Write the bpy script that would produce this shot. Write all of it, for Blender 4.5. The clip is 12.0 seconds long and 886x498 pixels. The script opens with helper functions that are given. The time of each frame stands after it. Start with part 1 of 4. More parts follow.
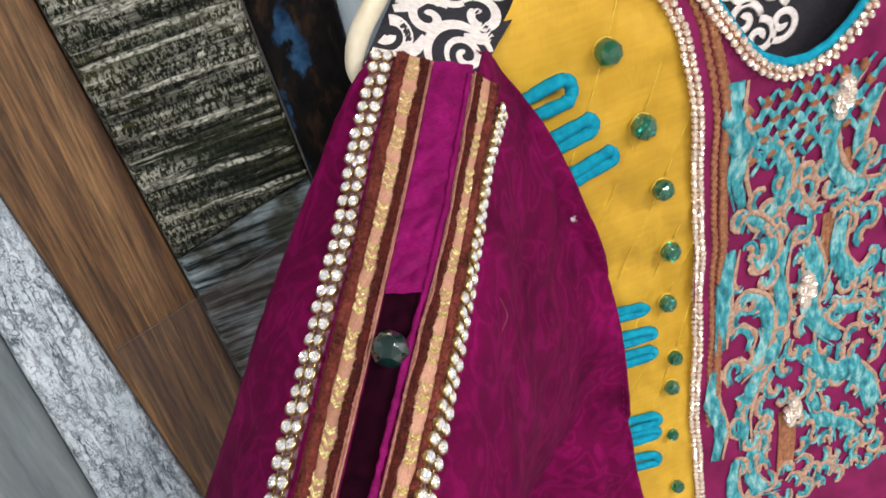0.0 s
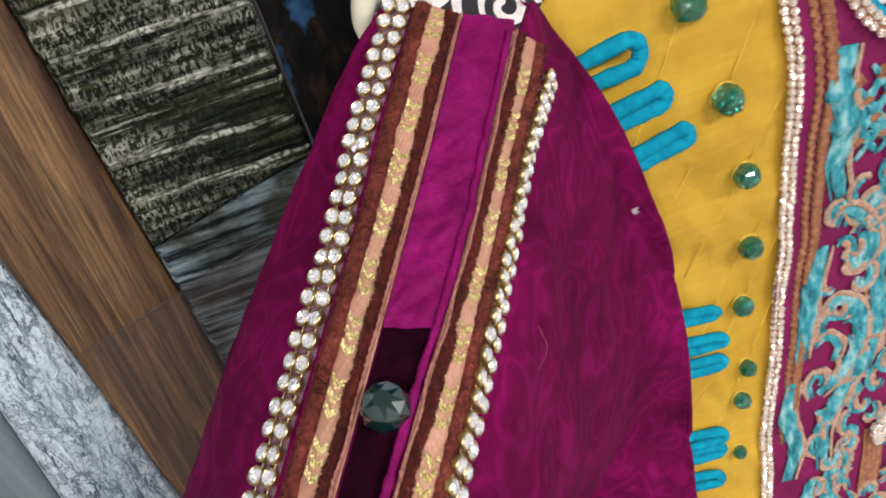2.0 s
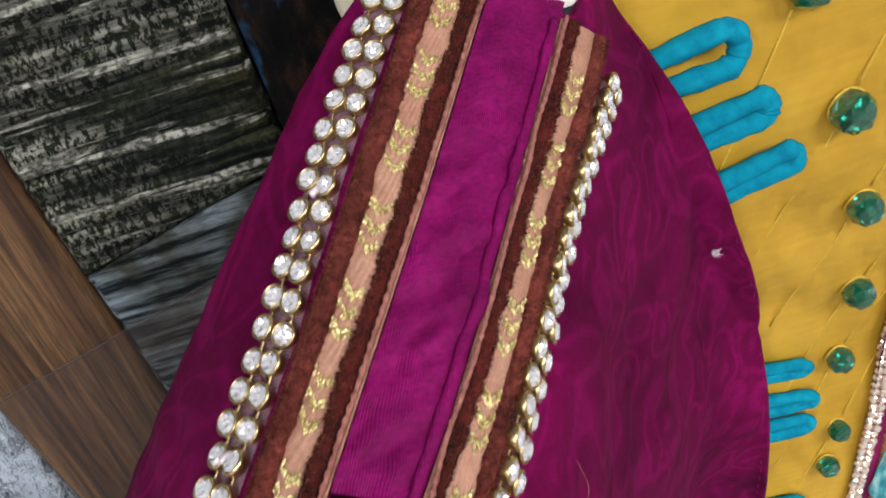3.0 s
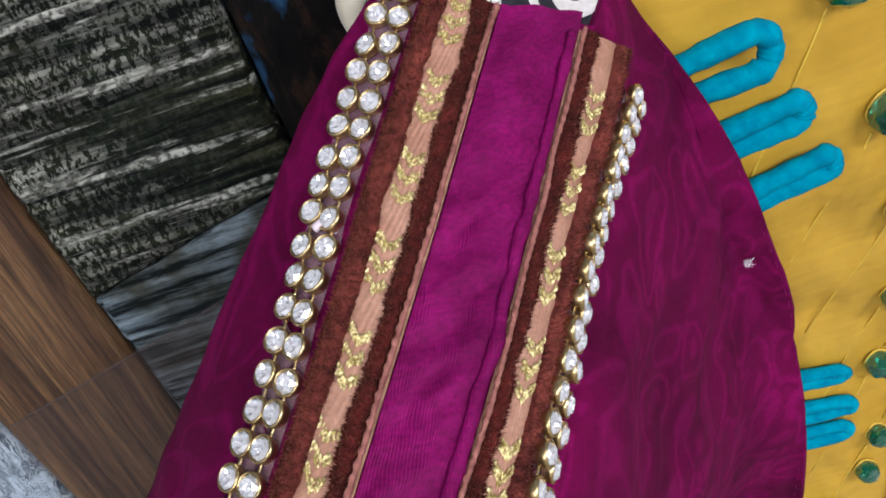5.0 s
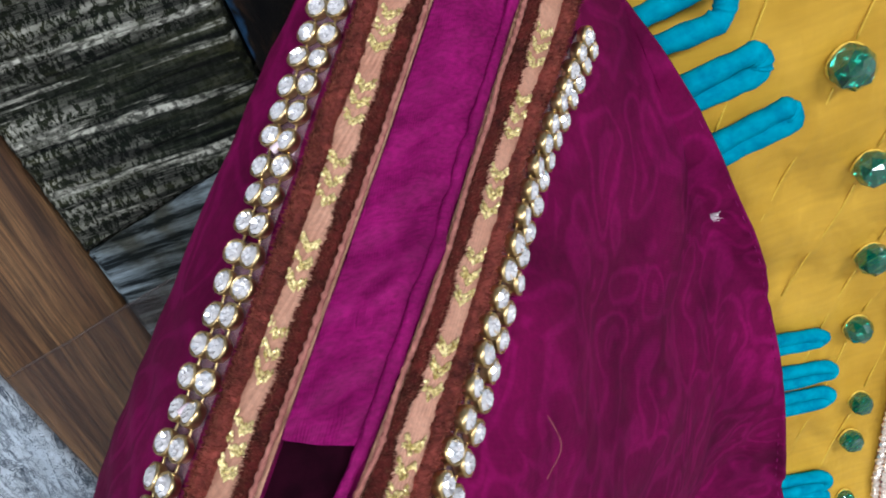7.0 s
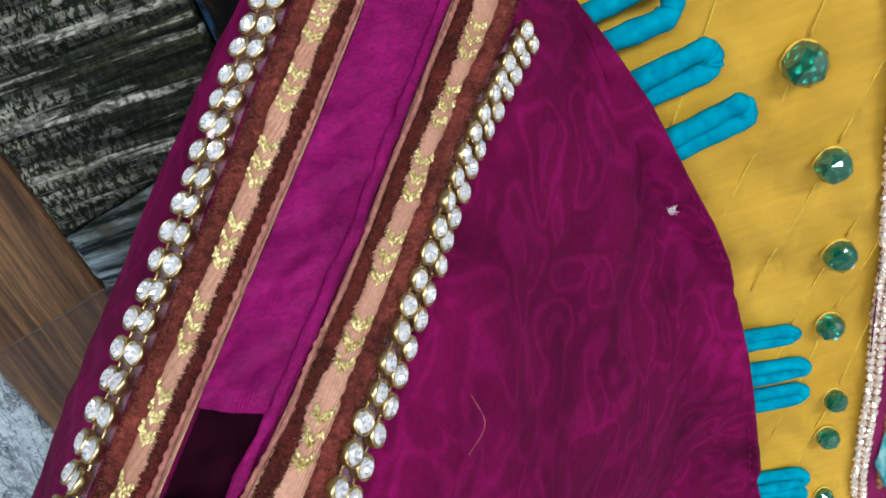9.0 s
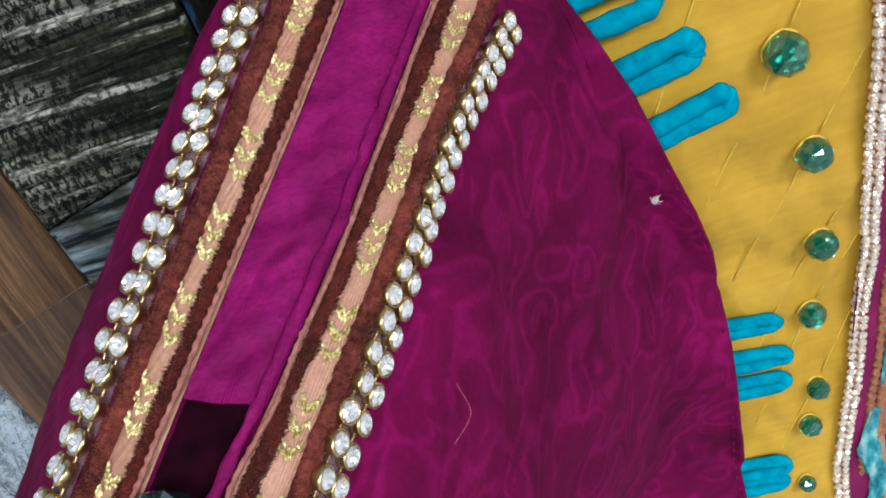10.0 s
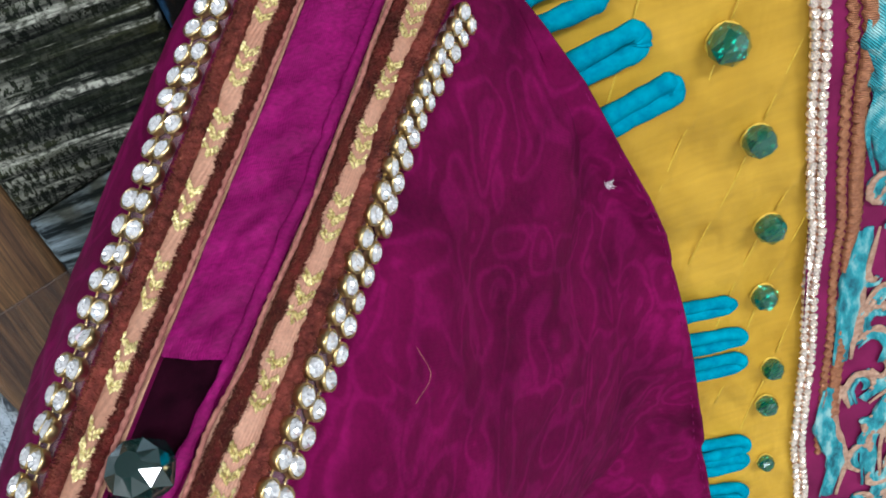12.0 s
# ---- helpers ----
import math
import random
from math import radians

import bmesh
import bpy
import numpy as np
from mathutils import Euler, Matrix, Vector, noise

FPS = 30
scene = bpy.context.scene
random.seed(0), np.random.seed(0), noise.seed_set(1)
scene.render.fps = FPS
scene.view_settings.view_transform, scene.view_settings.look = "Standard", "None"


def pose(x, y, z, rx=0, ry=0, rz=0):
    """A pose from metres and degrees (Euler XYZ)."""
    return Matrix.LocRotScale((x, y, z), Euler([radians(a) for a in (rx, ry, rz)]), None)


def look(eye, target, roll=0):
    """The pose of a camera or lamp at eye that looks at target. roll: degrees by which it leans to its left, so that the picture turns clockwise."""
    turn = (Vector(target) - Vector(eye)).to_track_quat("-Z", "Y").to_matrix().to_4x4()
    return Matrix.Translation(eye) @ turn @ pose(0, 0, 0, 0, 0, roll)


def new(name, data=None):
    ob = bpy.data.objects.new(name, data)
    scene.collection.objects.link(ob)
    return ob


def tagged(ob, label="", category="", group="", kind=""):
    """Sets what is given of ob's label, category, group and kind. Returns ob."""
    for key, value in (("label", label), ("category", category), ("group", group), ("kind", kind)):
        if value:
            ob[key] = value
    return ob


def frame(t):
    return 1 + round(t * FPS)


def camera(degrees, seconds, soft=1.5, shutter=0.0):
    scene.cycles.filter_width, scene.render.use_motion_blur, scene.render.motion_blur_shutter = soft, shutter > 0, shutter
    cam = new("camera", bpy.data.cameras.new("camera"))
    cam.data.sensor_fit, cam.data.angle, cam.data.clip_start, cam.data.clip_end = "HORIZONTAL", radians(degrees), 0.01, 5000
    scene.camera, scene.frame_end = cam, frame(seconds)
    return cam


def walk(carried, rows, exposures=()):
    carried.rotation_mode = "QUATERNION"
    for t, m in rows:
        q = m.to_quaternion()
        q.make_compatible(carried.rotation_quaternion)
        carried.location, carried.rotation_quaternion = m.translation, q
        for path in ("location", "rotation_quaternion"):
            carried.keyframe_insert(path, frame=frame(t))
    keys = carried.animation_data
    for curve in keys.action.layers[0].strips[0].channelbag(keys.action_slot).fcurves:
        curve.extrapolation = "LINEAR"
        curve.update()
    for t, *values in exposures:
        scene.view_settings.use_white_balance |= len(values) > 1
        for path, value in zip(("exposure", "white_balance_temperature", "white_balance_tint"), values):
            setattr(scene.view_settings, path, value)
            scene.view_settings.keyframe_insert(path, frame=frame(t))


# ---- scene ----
cam = camera(49.1, 12.0, 1.7, 0.35)
PATH = [
    (0, (-0.03028, -0.23298, 1.54909), (0.05257, 0.16984, 1.26471), -14.70),
    (0.5, (-0.02884, -0.23021, 1.54619), (0.05133, 0.17327, 1.26197), -15.57),
    (1, (-0.02541, -0.22091, 1.54369), (0.04772, 0.18230, 1.25721), -16.74),
    (1.5, (-0.01996, -0.21285, 1.54021), (0.04561, 0.18704, 1.24731), -17.22),
    (2, (-0.01426, -0.19057, 1.52953), (0.03429, 0.20633, 1.22934), -15.81),
    (2.5, (-0.00807, -0.16116, 1.51718), (0.02156, 0.23311, 1.21111), -15.29),
    (3, (0.00122, -0.14123, 1.50923), (0.01794, 0.24758, 1.19531), -16.17),
    (3.5, (0.00301, -0.13200, 1.50959), (0.01112, 0.25610, 1.19444), -16.89),
    (5.5, (0.00484, -0.13427, 1.50835), (0.00642, 0.25149, 1.19025), -19.10),
    (6, (0.00322, -0.14139, 1.50830), (0.00663, 0.24633, 1.19260), -19.29),
    (6.5, (0.00292, -0.14304, 1.50795), (0.00264, 0.24655, 1.19454), -19.49),
    (7, (0.00877, -0.14543, 1.50297), (0.00075, 0.24741, 1.19376), -19.47),
    (9, (0.01929, -0.15211, 1.50103), (-0.00264, 0.24375, 1.19637), -19.89),
    (9.5, (0.01920, -0.15218, 1.50078), (0.00069, 0.24208, 1.19383), -19.84),
    (10, (0.01918, -0.15264, 1.50093), (0.00373, 0.23992, 1.19165), -19.76),
    (10.5, (0.01896, -0.15395, 1.50225), (0.00304, 0.23992, 1.19466), -19.52),
    (11, (0.01932, -0.15459, 1.50137), (0.00483, 0.23914, 1.19352), -19.22),
    (11.5, (0.01856, -0.15723, 1.50222), (0.00937, 0.23573, 1.19320), -19.30),
    (12, (0.02012, -0.16242, 1.50216), (0.01696, 0.23088, 1.19345), -19.33),
]
walk(cam, [(t, look(eye, target, roll)) for t, eye, target, roll in PATH], [(0.0, 0.05, 6500, 10), (2.0, 0.0, 6350, 10), (3.5, -0.24, 6150, 12), (5.5, -0.16, 5750, 12), (6.5, -0.06, 5700, 11), (7.0, -0.12, 5750, 9), (9.0, -0.06, 5750, 4), (12.0, -0.04, 5750, 4)])

# ---- world, light, exposure ----
world = bpy.data.worlds.new("world")
scene.world = world
world.use_nodes = True
world.node_tree.nodes["Background"].inputs[0].default_value = (0.8, 0.85, 0.9, 1)
world.node_tree.nodes["Background"].inputs[1].default_value = 0.3


def area_lamp(name, m, sx, sy, watts, colour):
    data = bpy.data.lights.new(name, "AREA")
    data.shape, data.size, data.size_y, data.energy, data.color = "RECTANGLE", sx, sy, watts, colour
    ob = new(name, data)
    ob.matrix_world = m
    return ob


# Both unseen: right one follows the shadows' direction, left one added to brighten trims.
LAMPS = [((1.05, -1.45, 2.56), 1.2, 0.4, 50.0), ((-0.70, -1.60, 2.56), 1.2, 0.4, 44.0)]
for place, sx, sy, watts in LAMPS:
    area_lamp("unseen_ceiling_lamp", pose(*place), sx, sy, watts, (1.0, 0.962, 0.965))


# ---- materials ----
class Mat:
    """A small builder of node materials; colours are linear."""

    def __init__(self, name, colour=(0.5, 0.5, 0.5), rough=0.7, metal=0.0, sheen=0.0, coat=0.0):
        self.m = bpy.data.materials.new(name)
        self.m.use_nodes = True
        self.t = self.m.node_tree
        self.b = self.t.nodes["Principled BSDF"]
        self.set("Base Color", (*colour, 1))
        self.set("Roughness", rough)
        self.set("Metallic", metal)
        self.set("Sheen Weight", sheen)
        self.set("Coat Weight", coat)
        self.tc = self.t.nodes.new("ShaderNodeTexCoord")

    def set(self, key, value):
        self.b.inputs[key].default_value = value

    def link(self, a, b):
        self.t.links.new(a, b)

    def mapped(self, scale, turn=(0, 0, 0), source="Object"):
        n = self.t.nodes.new("ShaderNodeMapping")
        n.inputs["Scale"].default_value = scale
        n.inputs["Rotation"].default_value = [radians(a) for a in turn]
        self.link(self.tc.outputs[source], n.inputs["Vector"])
        return n.outputs[0]

    def noise(self, scale, vec=None, detail=4, rough=0.55, distort=0.0):
        n = self.t.nodes.new("ShaderNodeTexNoise")
        n.inputs["Scale"].default_value = scale
        n.inputs["Detail"].default_value = detail
        n.inputs["Roughness"].default_value = rough
        n.inputs["Distortion"].default_value = distort
        self.link(vec or self.tc.outputs["Object"], n.inputs["Vector"])
        return n.outputs["Fac"]

    def voronoi(self, scale, vec=None, feature="F1"):
        n = self.t.nodes.new("ShaderNodeTexVoronoi")
        n.feature = feature
        n.inputs["Scale"].default_value = scale
        self.link(vec or self.tc.outputs["Object"], n.inputs["Vector"])
        return n.outputs["Distance"]

    def wave(self, scale, vec=None, distort=0.0, detail=2, dscale=1.0, kind="BANDS", axis="X"):
        n = self.t.nodes.new("ShaderNodeTexWave")
        n.wave_type = kind
        if kind == "BANDS":
            n.bands_direction = axis
        n.inputs["Scale"].default_value = scale
        n.inputs["Distortion"].default_value = distort
        n.inputs["Detail"].default_value = detail
        n.inputs["Detail Scale"].default_value = dscale
        self.link(vec or self.tc.outputs["Object"], n.inputs["Vector"])
        return n.outputs["Fac"]

    def ramp(self, fac, *stops):
        n = self.t.nodes.new("ShaderNodeValToRGB")
        e = n.color_ramp.elements
        while len(e) < len(stops):
            e.new(0.5)
        for el, (at, c) in zip(e, stops):
            el.position = at
            el.color = (*c, 1) if isinstance(c, tuple) else (c, c, c, 1)
        self.link(fac, n.inputs[0])
        return n.outputs[0]

    def mix(self, fac, a, b, mode="MIX"):
        n = self.t.nodes.new("ShaderNodeMix")
        n.data_type, n.blend_type = "RGBA", mode
        for k, v in ((0, fac), (6, a), (7, b)):
            socket = n.inputs[k]
            if isinstance(v, (int, float)):
                socket.default_value = v if k == 0 else (v, v, v, 1)
            elif isinstance(v, tuple):
                socket.default_value = (*v, 1)
            else:
                self.link(v, socket)
        return n.outputs[2]

    def colour(self, out):
        self.link(out, self.b.inputs["Base Color"])
        return self

    def rough(self, out):
        self.link(out, self.b.inputs["Roughness"])
        return self

    def bump(self, height, distance=0.0003, strength=0.6):
        n = self.t.nodes.new("ShaderNodeBump")
        n.inputs["Strength"].default_value = strength
        n.inputs["Distance"].default_value = distance
        self.link(height, n.inputs["Height"])
        old = self.b.inputs["Normal"].links
        if old:
            self.link(old[0].from_socket, n.inputs["Normal"])
        self.link(n.outputs[0], self.b.inputs["Normal"])
        return self


def make_materials():
    M = {}
    # magenta voile with a tone-on-tone swirling motif
    a = Mat("magenta_voile", rough=0.75)
    a.set("Specular IOR Level", 0.08)
    n = a.t.nodes.new("ShaderNodeMixRGB")
    n.blend_type = "ADD"
    n.inputs[0].default_value = 0.035
    a.link(a.tc.outputs["Object"], n.inputs[1])
    w = a.t.nodes.new("ShaderNodeTexNoise")
    w.inputs["Scale"].default_value = 60
    w.inputs["Detail"].default_value = 1
    a.link(a.tc.outputs["Object"], w.inputs["Vector"])
    a.link(w.outputs["Color"], n.inputs[2])
    cell = a.voronoi(78, n.outputs[0])
    rings = a.t.nodes.new("ShaderNodeMath")
    rings.operation = "SINE"
    mul = a.t.nodes.new("ShaderNodeMath")
    mul.operation = "MULTIPLY"
    mul.inputs[1].default_value = 15
    a.link(cell, mul.inputs[0])
    a.link(mul.outputs[0], rings.inputs[0])
    motif = a.ramp(rings.outputs[0], (0.0, (0.116, 0.0014, 0.042)), (1.0, (0.162, 0.0022, 0.063)))
    cloud = a.mix(1.0, a.ramp(a.noise(55, detail=6), (0.3, 0.66), (0.7, 1.32)), a.ramp(a.noise(900, detail=4, rough=0.7), (0.3, 0.82), (0.7, 1.16)), "MULTIPLY")
    a.colour(a.mix(1.0, motif, cloud, "MULTIPLY"))
    weave = a.mix(0.5, a.wave(900, a.mapped((1, 1, 1), (0, 35, 0)), 0.6, axis="X"), a.wave(900, a.mapped((1, 1, 1), (0, 35, 0)), 0.6, axis="Z"))
    a.bump(weave, 0.00008, 0.3).bump(a.noise(160, detail=3), 0.0005, 0.25)
    M["magenta"] = a.m
    # magenta satin of the strip between the trims
    a = Mat("magenta_satin", rough=0.62)
    a.set("Specular IOR Level", 0.10)
    tone = a.ramp(a.noise(150, detail=5, rough=0.6), (0.3, (0.125, 0.0022, 0.056)), (0.7, (0.235, 0.0046, 0.108)))
    slub = a.ramp(a.noise(2400, a.mapped((0.4, 1, 1), (0, 38, 0)), 4, 0.7), (0.36, 0.76), (0.64, 1.24))
    a.colour(a.mix(1.0, tone, slub, "MULTIPLY"))
    a.bump(a.wave(1500, a.mapped((1, 1, 1), (0, 38, 0)), 1.5, axis="Z"), 0.00012, 0.4).bump(a.noise(260, detail=4), 0.0008, 0.5)
    M["satin"] = a.m
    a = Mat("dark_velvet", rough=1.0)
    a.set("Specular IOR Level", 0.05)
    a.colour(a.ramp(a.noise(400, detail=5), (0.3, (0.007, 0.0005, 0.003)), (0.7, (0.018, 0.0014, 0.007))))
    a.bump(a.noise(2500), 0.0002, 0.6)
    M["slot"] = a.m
    # mustard silk
    a = Mat("mustard_silk", rough=0.5)
    a.set("Specular IOR Level", 0.3)
    tone = a.ramp(a.noise(28, detail=5, distort=0.6), (0.3, (0.46, 0.265, 0.020)), (0.7, (0.64, 0.390, 0.042)))
    streak = a.ramp(a.noise(300, a.mapped((0.25, 1, 2.2), (0, 25, 0)), 4), (0.35, 0.95), (0.65, 1.04))
    a.colour(a.mix(1.0, tone, streak, "MULTIPLY"))
    a.bump(a.wave(1000, None, 0.5, axis="Z"), 0.0001, 0.25).bump(a.noise(120, a.mapped((1, 1, 0.5), (0, -24, 0)), 3), 0.0022, 0.5)
    M["mustard"] = a.m
    a = Mat("mustard_thread", rough=0.5)
    a.colour(a.ramp(a.noise(900), (0.3, (0.55, 0.36, 0.03)), (0.7, (0.74, 0.52, 0.06))))
    M["mustard_thread"] = a.m
    for key, c1, c2 in (("rust", (0.038, 0.006, 0.006), (0.25, 0.054, 0.040)), ("brown", (0.018, 0.0022, 0.003), (0.125, 0.016, 0.014))):
        a = Mat(key + "_velvet", rough=0.9, sheen=0.3)
        a.set("Sheen Tint", (0.9, 0.35, 0.2, 1))
        a.set("Specular IOR Level", 0.15)
        a.colour(a.ramp(a.mix(0.45, a.noise(900, detail=6, rough=0.75), a.noise(190, detail=3)), (0.38, c1), (0.62, c2)))
        a.bump(a.noise(2200, detail=3), 0.0003, 0.8)
        M[key] = a.m
    a = Mat("peach_ribbon", rough=0.6)
    a.colour(a.mix(1.0, a.ramp(a.noise(220, detail=4), (0.3, (0.43, 0.205, 0.130)), (0.7, (0.57, 0.31, 0.205))), a.ramp(a.noise(2200, detail=3), (0.35, 0.85), (0.65, 1.1)), "MULTIPLY"))
    a.bump(a.wave(900, a.mapped((1, 1, 1), (0, 26, 0)), 0.4, axis="Z"), 0.0001, 0.5)
    M["peach"] = a.m
    a = Mat("peach_picot", rough=0.85)
    a.colour(a.ramp(a.noise(900, detail=3), (0.3, (0.20, 0.062, 0.048)), (0.7, (0.42, 0.17, 0.13))))
    a.bump(a.noise(3000), 0.0002, 0.7)
    M["picot"] = a.m
    a = Mat("gold_lurex", (0.75, 0.56, 0.20), 0.32, 0.45)
    a.colour(a.ramp(a.noise(2600, detail=2), (0.38, (0.42, 0.32, 0.09)), (0.62, (0.92, 0.80, 0.40))))
    a.bump(a.noise(3500), 0.0002, 0.7)
    M["gold"] = a.m
    a = Mat("brass", (0.62, 0.43, 0.17), 0.33, 1.0)
    a.colour(a.ramp(a.noise(900, detail=3), (0.3, (0.50, 0.36, 0.15)), (0.7, (0.82, 0.66, 0.36))))
    M["brass"] = a.m
    a = Mat("foiled_crystal", (0.97, 0.97, 0.98), 0.06, 0.62, coat=0.8)
    a.set("Coat Roughness", 0.02)
    M["crystal"] = a.m
    a = Mat("champagne_crystal", (0.97, 0.86, 0.74), 0.1, 0.7, coat=0.6)
    M["crystal_warm"] = a.m
    a = Mat("clear_tape", (0.62, 0.50, 0.54), 0.3)
    a.set("Alpha", 0.25)
    M["tape"] = a.m
    a = Mat("dried_glue", (0.75, 0.62, 0.68), 0.25, coat=0.5)
    M["glue"] = a.m
    for key, c, tr in (("green_glass", (0.02, 0.30, 0.19), 0.8), ("teal_glass", (0.002, 0.025, 0.023), 0.2)):
        a = Mat(key, c, 0.03)
        a.set("Transmission Weight", tr)
        a.set("IOR", 1.85 if key == "green_glass" else 2.4)
        a.set("Coat Weight", 0.6)
        M[key] = a.m
    a = Mat("turquoise_cotton", rough=0.9)
    a.set("Specular IOR Level", 0.15)
    a.colour(a.ramp(a.noise(350, detail=5), (0.3, (0.002, 0.17, 0.28)), (0.7, (0.006, 0.31, 0.43))))
    a.bump(a.noise(1800, detail=3), 0.0002, 0.6).bump(a.noise(350), 0.0006, 0.5)
    M["turquoise"] = a.m
    a = Mat("teal_embroidery", rough=0.75)
    a.colour(a.ramp(a.noise(420, a.mapped((1, 1, 0.4)), 5), (0.32, (0.012, 0.13, 0.18)), (0.5, (0.05, 0.42, 0.49)), (0.68, (0.42, 0.72, 0.70))))
    a.bump(a.wave(700, a.mapped((1, 1, 1), (0, 40, 0)), 2.0, axis="X"), 0.0004, 0.8)
    M["teal_thread"] = a.m
    a = Mat("peach_embroidery", rough=0.7)
    a.colour(a.ramp(a.noise(600, detail=3), (0.3, (0.42, 0.22, 0.14)), (0.7, (0.72, 0.48, 0.34))))
    a.bump(a.wave(900, a.mapped((1, 1, 1), (0, 30, 0)), 2.0), 0.0003, 0.8)
    M["peach_thread"] = a.m
    a = Mat("copper_embroidery", rough=0.5, metal=0.35)
    a.colour(a.ramp(a.noise(700, detail=4), (0.3, (0.30, 0.10, 0.045)), (0.7, (0.60, 0.27, 0.13))))
    a.bump(a.wave(700, a.mapped((1, 1, 1), (0, 75, 0)), 1.5), 0.0004, 0.9)
    M["copper"] = a.m
    a = Mat("plum_cloth", rough=0.8)
    a.set("Specular IOR Level", 0.2)
    a.colour(a.ramp(a.noise(90, detail=5), (0.3, (0.13, 0.006, 0.05)), (0.7, (0.22, 0.012, 0.085))))
    a.bump(a.noise(1500), 0.0002, 0.5)
    M["plum"] = a.m
    a = Mat("black_cotton", rough=0.85)
    a.colour(a.ramp(a.noise(800, detail=4), (0.3, (0.008, 0.008, 0.012)), (0.7, (0.022, 0.02, 0.028))))
    a.bump(a.wave(1200, None, 0.5, axis="Z"), 0.0001, 0.3)
    M["black"] = a.m
    a = Mat("white_print", rough=0.85)
    a.colour(a.ramp(a.noise(700, detail=4), (0.3, (0.62, 0.56, 0.53)), (0.7, (0.82, 0.77, 0.73))))
    M["white_print"] = a.m
    a = Mat("cream_satin", rough=0.4, sheen=0.2)
    a.colour(a.ramp(a.noise(90, detail=4), (0.3, (0.55, 0.49, 0.33)), (0.7, (0.78, 0.73, 0.58))))
    M["cream"] = a.m
    a = Mat("white_lint", (0.7, 0.66, 0.68), 0.9)
    M["lint"] = a.m
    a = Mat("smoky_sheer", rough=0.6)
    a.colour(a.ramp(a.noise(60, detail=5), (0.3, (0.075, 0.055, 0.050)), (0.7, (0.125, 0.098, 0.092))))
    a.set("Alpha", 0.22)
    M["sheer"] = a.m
    # boards
    a = Mat("brown_board", rough=0.6)
    grain = a.noise(75, a.mapped((2.0, 1, 0.07), (0, -4, 0)), 9, 0.72, 0.6)
    fine = a.noise(900, a.mapped((1, 1, 0.035), (0, -4, 0)), 6, 0.75)
    base = a.ramp(grain, (0.32, (0.016, 0.007, 0.003)), (0.45, (0.068, 0.032, 0.013)), (0.55, (0.138, 0.073, 0.029)), (0.68, (0.250, 0.150, 0.068)))
    a.colour(a.mix(1.0, base, a.ramp(fine, (0.40, 0.42), (0.60, 1.45)), "MULTIPLY"))
    a.bump(fine, 0.0004, 0.6)
    M["brown_board"] = a.m
    a = Mat("mauve_board", rough=0.6)
    a.set("Specular IOR Level", 0.12)
    grain = a.noise(50, a.mapped((1.3, 1, 0.16), (0, -14, 0)), 7, 0.6, 0.6)
    a.colour(a.ramp(grain, (0.3, (0.026, 0.020, 0.017)), (0.5, (0.050, 0.038, 0.033)), (0.7, (0.080, 0.064, 0.058))))
    M["mauve_board"] = a.m
    a = Mat("crackled_white_paint", rough=0.7)
    big = a.noise(40, a.mapped((1, 1, 0.35)), 6, 0.6)
    wander = a.mix(0.016, a.mapped((1.0, 1, 0.26), (0, 10, 0)), a.noise(260, detail=4), "ADD")
    long_crack = a.ramp(a.voronoi(120, wander, "DISTANCE_TO_EDGE"), (0.0, 0.0), (0.05, 1.0))
    fine_crack = a.ramp(a.voronoi(330, wander, "DISTANCE_TO_EDGE"), (0.0, 0.12), (0.05, 1.0))
    bark_at = a.mapped((1.0, 1, 0.20), (0, 10, 0))
    bark = a.ramp(a.noise(330, bark_at, 5, 0.62, 0.4), (0.455, 1.0), (0.492, 0.0), (0.508, 0.0), (0.535, 1.0))
    bark_zone = a.ramp(a.noise(150, a.mapped((1, 1, 0.45), (0, 10, 0)), 4, 0.65), (0.42, 0.05), (0.60, 1.0))
    bark = a.mix(bark_zone, 1.0, bark)
    open_part = a.ramp(a.noise(120, a.mapped((1, 1, 0.5)), 4), (0.36, 1.0), (0.64, 0.55))
    holes = a.noise(420, a.mapped((1.3, 1, 0.40), (0, 10, 0)), 6, 0.72)
    paint = a.ramp(big, (0.3, (0.36, 0.44, 0.51)), (0.7, (0.60, 0.67, 0.71)))
    lines = a.mix(1.0, a.mix(open_part, 1.0, a.mix(1.0, long_crack, fine_crack, "MULTIPLY")), a.ramp(holes, (0.27, 0.15), (0.33, 1.0)), "MULTIPLY")
    lines = a.mix(1.0, lines, bark, "MULTIPLY")
    blotch = a.ramp(a.noise(260, a.mapped((1.2, 1, 0.45), (0, 10, 0)), 5, 0.7), (0.36, 0.74), (0.58, 1.10))
    a.colour(a.mix(lines, (0.03, 0.05, 0.075), a.mix(1.0, paint, blotch, "MULTIPLY")))
    a.bump(lines, 0.0005, 0.7)
    M["white_board"] = a.m
    a = Mat("weathered_green_board", rough=0.8)
    a.set("Specular IOR Level", 0.12)
    v1 = a.mapped((0.045, 1, 1), (0, -8, 0))
    rows = a.noise(520, v1, 7, 0.72)
    streak = a.ramp(a.noise(330, a.mapped((0.05, 1, 1), (0, -8, 0)), 5, 0.6), (0.535, 0.0), (0.60, 1.0))
    fleck = a.ramp(a.noise(1250, a.mapped((0.9, 1, 0.35), (0, -8, 0)), 4, 0.7), (0.49, 0.0), (0.53, 1.0))
    zone = a.ramp(a.noise(38, a.mapped((0.35, 1, 1.5), (0, -8, 0)), 4), (0.42, 0.04), (0.60, 1.0))
